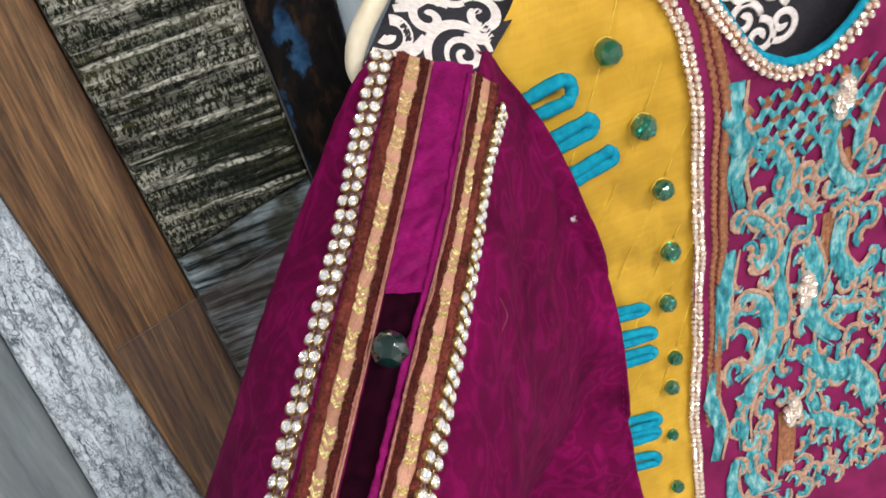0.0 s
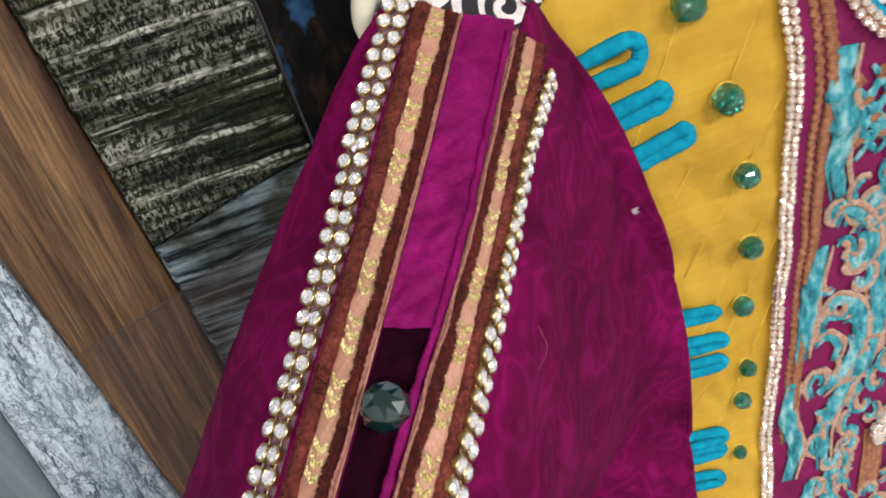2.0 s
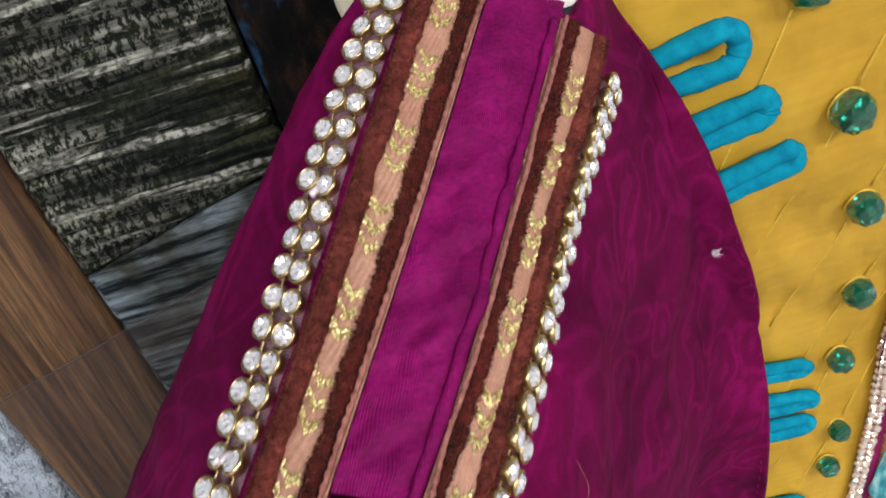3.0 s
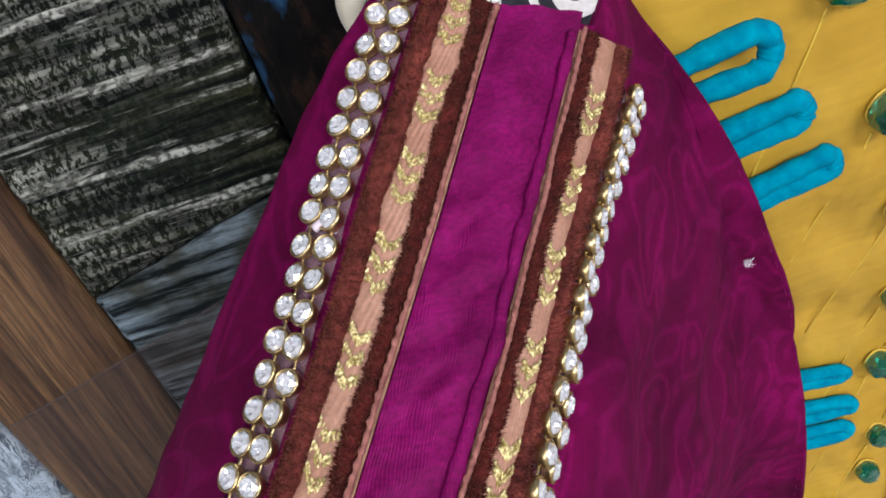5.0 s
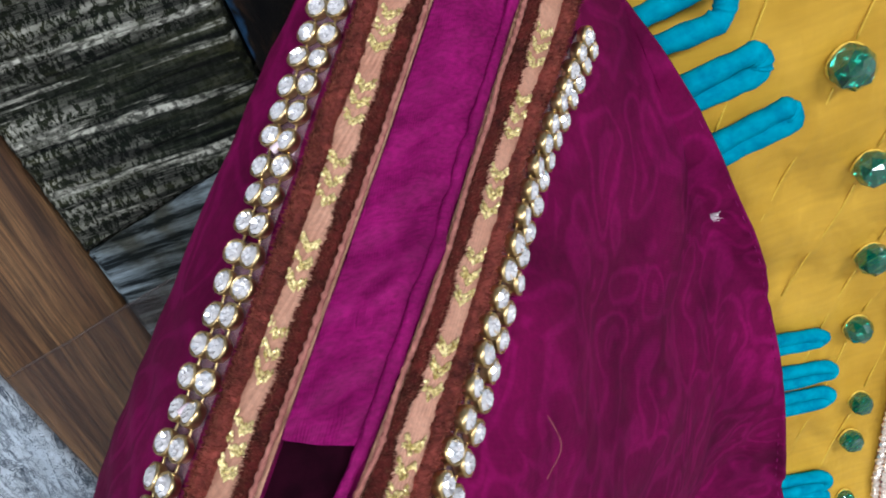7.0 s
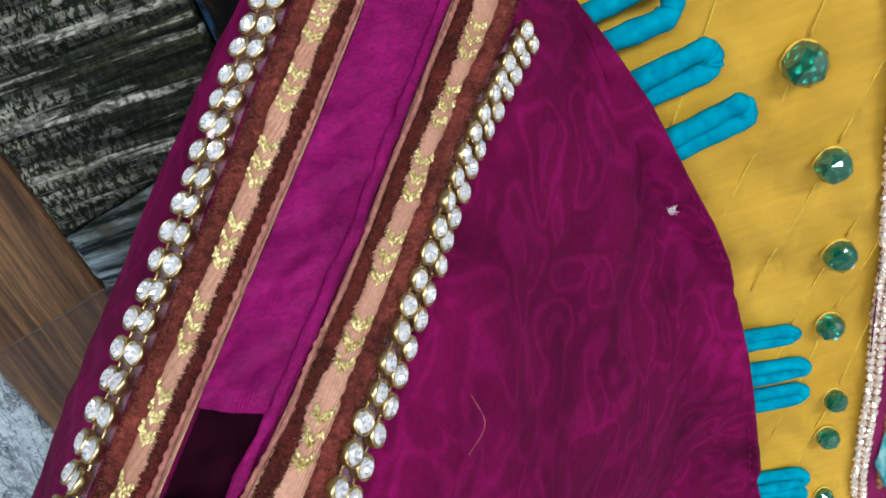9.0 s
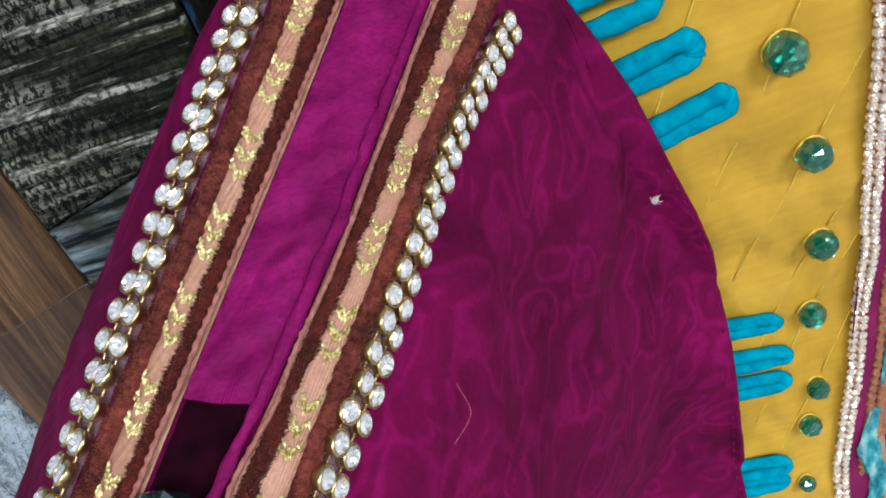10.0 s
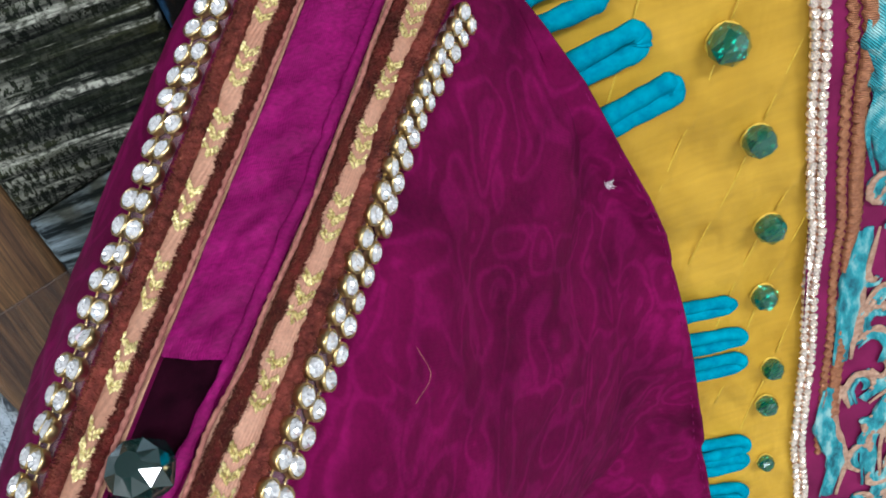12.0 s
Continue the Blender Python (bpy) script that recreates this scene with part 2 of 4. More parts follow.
    worn = a.mix(1.0, a.mix(1.0, fleck, zone, "MULTIPLY"), a.ramp(rows, (0.42, 0.15), (0.55, 1.0)), "MULTIPLY")
    flake = a.mix(1.0, worn, a.mix(1.0, streak, a.ramp(a.noise(900, detail=3), (0.40, 0.15), (0.56, 0.85)), "MULTIPLY"), "LIGHTEN")
    dark = a.ramp(rows, (0.40, (0.0010, 0.0018, 0.0016)), (0.5, (0.006, 0.009, 0.0055)), (0.62, (0.026, 0.032, 0.018)))
    moss = a.mix(a.ramp(a.noise(45, detail=5), (0.4, 0.0), (0.65, 0.8)), dark, a.mix(1.0, dark, (1.7, 1.3, 0.7), "MULTIPLY"))
    a.colour(a.mix(flake, moss, a.ramp(a.noise(300), (0.3, (0.30, 0.31, 0.25)), (0.7, (0.68, 0.68, 0.58)))))
    a.bump(rows, 0.0012, 0.8).bump(flake, 0.0004, 0.8)
    M["green_board"] = a.m
    a = Mat("grey_slat", rough=0.8)
    a.set("Specular IOR Level", 0.12)
    rows = a.noise(420, a.mapped((0.07, 1, 1), (0, -13, 0)), 7, 0.7)
    pat = a.noise(60, detail=4)
    a.colour(a.mix(a.ramp(pat, (0.42, 0.0), (0.6, 1.0)), a.ramp(rows, (0.42, (0.008, 0.012, 0.014)), (0.60, (0.24, 0.30, 0.33))), a.ramp(rows, (0.42, (0.004, 0.006, 0.005)), (0.64, (0.08, 0.085, 0.068)))))
    a.bump(rows, 0.0012, 0.8)
    M["grey_slat"] = a.m
    a = Mat("charred_blue_board", rough=0.75)
    a.set("Specular IOR Level", 0.12)
    n1 = a.noise(170, a.mapped((1.2, 1, 0.5)), 9, 0.75, 0.5)
    bluef = a.ramp(a.noise(42, a.mapped((1.2, 1, 0.8)), 5, 0.6), (0.57, 0.0), (0.61, 1.0))
    burnt = a.ramp(n1, (0.38, (0.001, 0.001, 0.0015)), (0.52, (0.005, 0.0045, 0.004)), (0.64, (0.032, 0.016, 0.009)), (0.75, (0.014, 0.014, 0.011)))
    a.colour(a.mix(bluef, burnt, a.ramp(a.noise(240), (0.35, (0.004, 0.020, 0.055)), (0.65, (0.025, 0.075, 0.15)))))
    a.bump(n1, 0.002, 0.9)
    M["blue_board"] = a.m
    a = Mat("pale_blue_board", rough=0.7)
    a.colour(a.ramp(a.noise(60, a.mapped((1, 1, 0.2)), 6), (0.3, (0.20, 0.26, 0.31)), (0.7, (0.34, 0.41, 0.45))))
    M["pale_board"] = a.m
    a = Mat("blue_grey_board", rough=0.75)
    g = a.noise(70, a.mapped((1.4, 1, 0.15)), 7, 0.65)
    a.colour(a.ramp(g, (0.3, (0.085, 0.105, 0.115)), (0.7, (0.24, 0.28, 0.29))))
    a.bump(g, 0.0006, 0.6)
    M["grey_board"] = a.m
    a = Mat("white_room_paint", rough=0.8)
    a.colour(a.ramp(a.noise(6, detail=4), (0.3, (0.44, 0.43, 0.42)), (0.7, (0.52, 0.51, 0.50))))
    M["room"] = a.m
    a = Mat("grey_floor", rough=0.6)
    a.colour(a.ramp(a.noise(5, detail=5), (0.3, (0.20, 0.19, 0.18)), (0.7, (0.30, 0.29, 0.27))))
    M["floor"] = a.m
    a = Mat("diffuser", (0.9, 0.9, 0.9), 0.5)
    a.set("Emission Color", (1, 0.96, 0.9, 1))
    a.set("Emission Strength", 6.0)
    M["diffuser"] = a.m
    return M


MAT = make_materials()


# ---- building helpers ----
def smooth(x):
    x = min(max(x, 0.0), 1.0)
    return x * x * (3 - 2 * x)


def mesh_from(name, verts, faces, material, soft=True):
    me = bpy.data.meshes.new(name)
    me.from_pydata([tuple(v) for v in verts], [], faces)
    me.materials.append(MAT[material])
    if soft:
        me.polygons.foreach_set("use_smooth", [True] * len(me.polygons))
    me.update()
    return me


def part(name, data, parent, label=""):
    ob = new(name, data)
    ob.parent = parent
    return tagged(ob, label)


def grid_mesh(name, rows, cols, at, material, soft=True):
    """A sheet of rows x cols corners; at(i, j) gives each one's place for i, j in 0..1."""
    verts = [at(i / (rows - 1), j / (cols - 1)) for i in range(rows) for j in range(cols)]
    faces = [(i * cols + j, i * cols + j + 1, (i + 1) * cols + j + 1, (i + 1) * cols + j) for i in range(rows - 1) for j in range(cols - 1)]
    return mesh_from(name, verts, faces, material, soft)


def spline(points, steps):
    """A Catmull-Rom line through points, with steps pieces to each stretch."""
    pts = [Vector(p) for p in points]
    pts = [pts[0] * 2 - pts[1]] + pts + [pts[-1] * 2 - pts[-2]]
    out = []
    for k in range(1, len(pts) - 2):
        a, b, c, d = pts[k - 1:k + 3]
        for s in range(steps):
            t = s / steps
            out.append(0.5 * (2 * b + (c - a) * t + (2 * a - 5 * b + 4 * c - d) * t * t + (3 * b - a - 3 * c + d) * t ** 3))
    out.append(pts[-2])
    return out


def even(points, pitch):
    """Places every pitch metres along a line."""
    out, left = [points[0].copy()], pitch
    for a, b in zip(points, points[1:]):
        run = (b - a).length
        at = 0.0
        while run - at >= left:
            at += left
            out.append(a.lerp(b, at / run))
            left = pitch
        left -= run - at
    return out


def tube(name, line, radius, material, sides=8, flat=1.0, up=Vector((0, -1, 0)), uneven=0.0, seed=0):
    """A tube along a line; flat squeezes it along up; radius may be a function of 0..1."""
    verts, faces = [], []
    n = len(line)
    for k, p in enumerate(line):
        d = (line[min(k + 1, n - 1)] - line[max(k - 1, 0)]).normalized()
        side = d.cross(up).normalized()
        top = side.cross(d).normalized()
        r = radius(k / (n - 1)) if callable(radius) else radius
        r *= 1 + uneven * noise.noise(Vector((k * 0.35, seed * 3.1, 0.5)))
        for s in range(sides):
            a = 2 * math.pi * s / sides
            verts.append(p + side * (r * math.cos(a)) + top * (r * flat * math.sin(a)))
    for k in range(n - 1):
        for s in range(sides):
            s2 = (s + 1) % sides
            faces.append((k * sides + s, k * sides + s2, (k + 1) * sides + s2, (k + 1) * sides + s))
    faces.append(tuple(range(sides - 1, -1, -1)))
    faces.append(tuple((n - 1) * sides + s for s in range(sides)))
    return mesh_from(name, verts, faces, material)


def join_meshes(name, meshes, material):
    verts, faces = [], []
    for me in meshes:
        base = len(verts)
        verts += [v.co.copy() for v in me.vertices]
        faces += [tuple(base + i for i in p.vertices) for p in me.polygons]
        bpy.data.meshes.remove(me)
    return mesh_from(name, verts, faces, material)


def box_mesh(name, lo, hi, material, bevel=0.0):
    bm = bmesh.new()
    bmesh.ops.create_cube(bm, size=1)
    size = Vector(hi) - Vector(lo)
    for v in bm.verts:
        v.co = Vector([lo[k] + (v.co[k] + 0.5) * size[k] for k in range(3)])
    if bevel:
        bmesh.ops.bevel(bm, geom=bm.edges[:], offset=bevel, segments=2, affect="EDGES")
    me = bpy.data.meshes.new(name)
    bm.to_mesh(me)
    bm.free()
    me.materials.append(MAT[material])
    return me


def frame_on(place, normal, along):
    """A pose that stands on a surface: z along the normal, y along the line."""
    z = normal.normalized()
    x = along.cross(z).normalized()
    y = z.cross(x)
    return Matrix.Translation(place) @ Matrix((x, y, z)).transposed().to_4x4()


# ---- the room ----
def build_room():
    for name, lo, hi, mat in (("floor", (-2, -3, -0.1), (2, 0.05, 0), "floor"), ("ceiling", (-2, -3, 2.6), (2, 0.05, 2.7), "room"),
                              ("wall_south", (-2, -3.1, 0), (2, -3, 2.6), "room"), ("wall_west", (-2.1, -3, 0), (-2, 0.05, 2.6), "room"),
                              ("wall_east", (2, -3, 0), (2.1, 0.05, 2.6), "room")):
        tagged(new(name, box_mesh(name, lo, hi, mat)), "plain painted surface of the room", name.split("_")[0], kind="structure")
    # Panel bodies added for the assumed lamps; none is in view.
    for place, sx, sy, watts in LAMPS:
        lamp = tagged(new("unseen_ceiling_light"), "assumed white ceiling panel light, out of view, with glowing diffuser", "lamp", "ceiling lights")
        lamp.location = (place[0], place[1], 2.6)
        part("frame", box_mesh("frame", (-sx / 2 - 0.03, -sy / 2 - 0.03, -0.02), (sx / 2 + 0.03, sy / 2 + 0.03, 0), "room", 0.004), lamp)
        part("diffuser", box_mesh("diffuser", (-sx / 2, -sy / 2, -0.026), (sx / 2, sy / 2, -0.021), "diffuser"), lamp, "glowing white diffuser")


def plank_mesh(x0, x1, lean0, lean1, z0, z1, material, zmid, depth=0.006, rough=0.0, ridge=0.0, rows=40, cols=24, tilt0=0.0, tilt1=0.0, proud=0.0, seed=0):
    """An upright board whose two long edges lean a little and whose ends may slope; its face is the wall's plane y = 0."""
    def front(i, j):
        zz0, zz1 = z0 + tilt0 * j, z1 + tilt1 * j
        z = zz0 + (zz1 - zz0) * i
        a, b = x0 - lean0 * (z - zmid), x1 - lean1 * (z - zmid)
        x = a + (b - a) * j
        y = -proud
        if rough:
            y -= rough * noise.fractal(Vector((x * 60, seed, z * 60)), 1.0, 2.0, 4)
        if ridge:
            y -= ridge * noise.fractal(Vector((x * 12, seed, (z - 0.14 * x) * 330)), 1.0, 2.0, 3)
        edge = min(j, 1 - j) * abs(b - a)
        edge2 = min(i, 1 - i) * abs(zz1 - zz0)
        y += 0.0012 * (1 - smooth(min(edge, edge2) / 0.0012))
        return Vector((x, y, z))
    verts = [front(i / (rows - 1), j / (cols - 1)) for i in range(rows) for j in range(cols)]
    faces = [(i * cols + j, i * cols + j + 1, (i + 1) * cols + j + 1, (i + 1) * cols + j) for i in range(rows - 1) for j in range(cols - 1)]
    rim = [j for j in range(cols)] + [i * cols + cols - 1 for i in range(1, rows)] + [(rows - 1) * cols + j for j in range(cols - 2, -1, -1)] + [i * cols for i in range(rows - 2, 0, -1)]
    base = len(verts)
    verts += [Vector((verts[k].x, depth, verts[k].z)) for k in rim]
    m = len(rim)
    faces += [(rim[k], base + k, base + (k + 1) % m, rim[(k + 1) % m]) for k in range(m)]
    return mesh_from("plank", verts, faces, material)


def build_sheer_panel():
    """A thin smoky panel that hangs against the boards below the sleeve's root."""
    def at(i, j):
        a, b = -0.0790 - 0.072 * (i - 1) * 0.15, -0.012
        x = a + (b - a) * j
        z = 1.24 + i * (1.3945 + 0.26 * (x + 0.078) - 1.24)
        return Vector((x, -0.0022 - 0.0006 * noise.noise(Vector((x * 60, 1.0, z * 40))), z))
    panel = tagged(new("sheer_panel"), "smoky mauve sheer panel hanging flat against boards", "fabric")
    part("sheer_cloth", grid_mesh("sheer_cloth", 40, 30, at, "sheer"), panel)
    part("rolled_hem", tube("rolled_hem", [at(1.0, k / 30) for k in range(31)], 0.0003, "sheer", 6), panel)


def build_boards():
    wall = tagged(new("wall_north", box_mesh("wall_north", (-2, 0.006, 0), (2, 0.05, 2.6), "room")), "wall clad with mixed reclaimed boards", "wall", kind="structure")
    Z = 1.40
    rows = [
        # x0, x1, lean0, lean1, z0, z1, material, rough, ridge, rows, cols, tilt0, tilt1
        (-0.160, -0.1015, 0.0, -0.02, 1.20, 1.62, "grey_board", 0.0004, 0.0, 60, 20, 0, 0),
        (-0.1007, -0.0804, -0.02, 0.072, 1.20, 1.62, "white_board", 0.0004, 0.0, 200, 30, 0, 0),
        (-0.0798, -0.0514, 0.072, 0.055, 1.28, 1.62, "brown_board", 0.0003, 0.0, 120, 20, 0, 0.0),
        (-0.0798, -0.0100, 0.072, 0.0, 1.20, 1.279, "mauve_board", 0.0002, 0.0, 60, 30, 0, 0.0),
        (-0.0506, -0.0094, 0.055, 0.040, 1.28, 1.4122, "grey_slat", 0.0003, 0.0006, 60, 40, 0, 0.0102),
        (-0.0506, -0.0094, 0.055, 0.040, 1.4130, 1.62, "green_board", 0.0003, 0.0010, 420, 60, 0.0102, 0),
        (-0.0086, 0.0095, 0.040, 0.0, 1.20, 1.62, "blue_board", 0.0014, 0.0, 300, 30, 0, 0),
        (0.0103, 0.060, 0.0, 0.0, 1.20, 1.62, "pale_board", 0.0003, 0.0, 60, 14, 0, 0),
        (0.0608, 0.118, 0.0, 0.0, 1.20, 1.62, "mauve_board", 0.0003, 0.0, 60, 14, 0, 0),
        (0.1188, 0.22, 0.0, 0.0, 1.20, 1.62, "blue_board", 0.001, 0.0, 120, 30, 0, 0),
    ]
    for k, (x0, x1, l0, l1, z0, z1, mat, rough, ridge, nr, nc, t0, t1) in enumerate(rows):
        part("plank", plank_mesh(x0 - 0.0025, x1 - 0.0025, l0, l1, z0, z1, mat, Z, 0.006, rough, ridge, nr, nc, t0, t1, seed=k * 1.7), wall)
    cycle = ["grey_board", "brown_board", "pale_board", "mauve_board", "white_board", "brown_board"]
    x = -2.0
    k = 0
    while x < 2.0:
        wide = 0.09 + 0.05 * ((k * 7) % 5) / 5
        for z0, z1 in ((0.0, 1.199), (1.621, 2.6)):
            part("plank", plank_mesh(x, min(x + wide, 2.0) - 0.001, 0, 0, z0, z1, cycle[(k + int(z0)) % 6], Z, 0.006, 0.0003, 0, 10, 4), wall)
        if x + wide < -0.161 or x > 0.221:
            part("plank", plank_mesh(x, min(x + wide, 2.0) - 0.001, 0, 0, 1.20, 1.62, cycle[(k + 2) % 6], Z, 0.006, 0.0003, 0, 10, 4), wall)
        x += wide
        k += 1
    part("plank", plank_mesh(-0.30, -0.161, 0, 0, 1.20, 1.62, "grey_board", Z, 0.006, 0.0003, 0, 10, 6, proud=0.0015), wall)
    part("plank", plank_mesh(0.2205, 0.36, 0, 0, 1.20, 1.62, "grey_board", Z, 0.006, 0.0003, 0, 10, 6, proud=0.0015), wall)


# ---- the tunic: its sleeve ----
# The sleeve is a curved sheet. Coordinates: w runs down along the trims, v runs across them.
AXIS_P = Vector((0.998426, -0.056091, 0.0))
AXIS_Q = Vector((0.025278, 0.449944, 0.892699))
AXIS_H = Vector((0.050073, 0.891293, -0.450654))
CENTRE = Vector((0.0, -0.07, 1.44))
CURVE = (0.00053, 0.02812, 0.02527, 0.07128, -0.07803, 0.02158, -0.03202, 0.04414, -0.01556, -0.00242, -0.00483, -0.00039)


def sleeve_depth(p, q):
    v = (p - 0.0062 - 0.735 * q) * 0.806
    g = math.exp(-((v - 0.004) / 0.013) ** 2)
    P, Q = p * 20, q * 20
    line = 0.806 * (p - 0.0062) - 0.592 * q
    turned = 28 * max(0.0, -0.022 - line) ** 2
    groove = 0.0024 * math.exp(-((line - 0.0090) / 0.0036) ** 2)
    return turned + groove + sum(c * x for c, x in zip(CURVE, (1, P, Q, P * P, P * Q, Q * Q, P ** 3, P * P * Q, P * Q * Q, Q ** 3, g, g * Q)))


def sleeve_raw(w, v):
    p, q = 0.0062 + 0.806 * v - 0.592 * w, -0.592 * v - 0.806 * w
    a = CENTRE + AXIS_P * p + AXIS_Q * q + AXIS_H * sleeve_depth(p, q)
    a.y = min(a.y, body_y(a.z) - 0.0056)
    return a


def sleeve(w, v, lift=0.0):
    """A place on the sleeve, lifted off it towards the room."""
    a = sleeve_raw(w, v)
    return a + sleeve_normal(w, v) * lift if lift else a


def sleeve_normal(w, v):
    e = 0.0006
    n = (sleeve_raw(w + e, v) - sleeve_raw(w - e, v)).cross(sleeve_raw(w, v + e) - sleeve_raw(w, v - e)).normalized()
    return n if n.dot(AXIS_H) < 0 else -n


def table(x, *pairs):
    """Smooth reading of a short table of (x, value)."""
    xs, ys = [p[0] for p in pairs], [p[1] for p in pairs]
    return float(np.interp(x, xs, ys))


def edge_left(w):
    return table(w, (-0.0412, 0.0022), (-0.0345, 0.0010), (-0.0334, -0.0100), (-0.0305, -0.0242), (-0.0220, -0.0264), (-0.0140, -0.0276), (0.0, -0.0284), (0.015, -0.0298), (0.03, -0.0304), (0.1, -0.0310))


def edge_right(w):
    return table(w, (-0.0412, 0.0030), (-0.0375, 0.0120), (-0.0340, 0.0205), (-0.0285, 0.0305), (-0.0195, 0.0425), (-0.0115, 0.0538), (-0.0035, 0.0635), (0.0050, 0.0712), (0.0147, 0.0785), (0.0284, 0.0884), (0.0455, 0.1010), (0.073, 0.1220), (0.1, 0.143))


def chain_left(w):
    return table(w, (-0.031, -0.0212), (-0.010, -0.0208), (0.0, -0.0200), (0.010, -0.0194), (0.030, -0.0192), (0.056, -0.0188), (0.1, -0.0187))


def chain_right(w):
    return table(w, (-0.028, 0.0090), (-0.020, 0.0074), (-0.012, 0.0063), (0.0, 0.0062), (0.012, 0.0058), (0.025, 0.0052), (0.045, 0.0036), (0.1, 0.0015))


def ribbon_left(w):
    return table(w, (-0.032, -0.0185), (-0.010, -0.0177), (0.0, -0.0171), (0.025, -0.0166), (0.054, -0.0160), (0.1, -0.0154)), table(w, (-0.033, -0.0105), (-0.010, -0.0100), (0.1, -0.0101))


def ribbon_right(w):
    return table(w, (-0.033, -0.0009), (0.0, -0.0010), (0.008, -0.0014), (0.014, -0.0018), (0.022, -0.0025), (0.032, -0.0030), (0.047, -0.0035), (0.1, -0.0045)), table(w, (-0.033, 0.0066), (-0.022, 0.0058), (-0.013, 0.0050), (0.0, 0.0051), (0.012, 0.0046), (0.025, 0.0043), (0.045, 0.0031), (0.1, 0.0010))


def slot_sides(w):
    return ribbon_left(w)[1] + 0.0004, ribbon_right(w)[0] - 0.0015


SLOT_TOP = 0.0172


def slot_drop(w, v):
    a, b = slot_sides(max(w, SLOT_TOP))
    inside = smooth((v - a + 0.0006) / 0.0008) * smooth((b + 0.0006 - v) / 0.0008) * smooth((w - SLOT_TOP + 0.0034) / 0.0008)
    return -0.0022 * inside


def cloth_relief(w, v):
    """Small waves and puckers of the cloth."""
    r = 0.0010 * noise.noise(Vector((w * 55, v * 75, 3.0))) + 0.0004 * noise.noise(Vector((w * 190, v * 260, 8.0)))
    away = smooth((v - 0.014) / 0.012)
    r += away * (0.0034 * noise.noise(Vector((w * 22 + v * 8, v * 62 - w * 30, 11.0))) + 0.0012 * noise.noise(Vector((w * 60, v * 150 - w * 60, 17.0))))
    r += smooth((-0.0240 - v) / 0.003) * 0.0010 * noise.noise(Vector((w * 220, v * 120, 23.0)))
    return r * (0.35 + 0.65 * smooth((v - edge_left(w)) / 0.006))


def build_sleeve(tunic):
    rows, cols, back = 230, 170, 7

    def at(i, j):
        w = -0.0412 + i * (0.094 + 0.0412)
        a, b = edge_left(w), edge_right(w)
        v = a + (b - a) * j
        trims = 1 - smooth((abs(v + 0.0075) - 0.015) / 0.006)
        return sleeve(w, v, cloth_relief(w, v) * (1 - 0.8 * trims) + slot_drop(w, v))
    verts, faces = [], []
    for i in range(rows):
        ii = i / (rows - 1)
        w = -0.0412 + ii * (0.094 + 0.0412)
        e = at(ii, 0)
        n = sleeve_normal(w, edge_left(w))
        out = (sleeve_raw(w, edge_left(w)) - sleeve_raw(w, edge_left(w) + 0.001)).normalized()
        line, curl = [], smooth((w + 0.0300) / 0.006)
        for k in range(back, 0, -1):
            if k <= 4:
                t = k / 4 * math.pi
                line.append(e + out * (0.0022 * curl * math.sin(t)) - n * (0.0003 * k + 0.0022 * curl * (1 - math.cos(t))))
            else:
                line.append(e - n * (0.0015 + 0.0045 * curl) - out * (0.005 * curl * (k - 4)))
        # right hem: a small turned edge
        r = at(ii, 1)
        nr = sleeve_normal(w, edge_right(w))
        outr = (sleeve_raw(w, edge_right(w)) - sleeve_raw(w, edge_right(w) - 0.001)).normalized()
        hem = [r + outr * 0.0005 - nr * 0.0005, r + outr * 0.0003 - nr * 0.0012, r - outr * 0.004 - nr * 0.0016]
        verts += line + [at(ii, j / (cols - 1)) for j in range(cols)] + hem
    n = cols + back + 3
    faces = [(i * n + j, i * n + j + 1, (i + 1) * n + j + 1, (i + 1) * n + j) for i in range(rows - 1) for j in range(n - 1)]
    body = part("sleeve", mesh_from("sleeve", verts, faces, "magenta"), tunic, "magenta voile sleeve with tone-on-tone swirls")
    # strip between the two trims
    part("satin_strip", grid_mesh("satin_strip", 220, 26, lambda i, j: (lambda w: (lambda a, b, h: sleeve(w, a + (b - a) * j, 0.0006 + 0.0010 * noise.noise(Vector((w * 130 + j * 1.6, j * 2.2, 1))) * h + 0.0005 * noise.noise(Vector((w * 420 + j * 3, j * 3, 7))) + 0.0003 * h))(
        ribbon_left(w)[1] + 0.0002, ribbon_right(w)[0] - 0.0002, math.sin(j * math.pi)))(table(i, (0, -0.0330), (1, SLOT_TOP)) - 0.0024 * j), "satin"), body, "bright magenta satin strip between the trims")
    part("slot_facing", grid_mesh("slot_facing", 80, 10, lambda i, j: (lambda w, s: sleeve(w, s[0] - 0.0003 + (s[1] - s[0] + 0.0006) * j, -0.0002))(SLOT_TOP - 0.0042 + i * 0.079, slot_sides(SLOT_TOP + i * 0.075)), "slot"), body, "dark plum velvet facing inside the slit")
    line = [sleeve(w, ribbon_right(w)[0] - 0.0009 + 0.00035 * noise.noise(Vector((w * 240, 9, 2))), 0.0010) for w in (-0.0325 + 0.122 * k / 240 for k in range(241))]
    part("pressed_fold", tube("pressed_fold", line, 0.00075, "satin", 8, 0.7, uneven=0.5, seed=6), body, "narrow magenta fold beside the trim")
    # hem stitches and the small pull of white lint
    for k in range(46):
        w = -0.037 + k * 0.0026
        line = [sleeve(w + 0.0010 * s / 3, edge_right(w + 0.0010 * s / 3) - 0.0014, 0.0002) for s in range(4)]
        part("stitch", tube("stitch", line, 0.00014, "satin", 5), body)
    rnd = random.Random(4)
    tufts = []
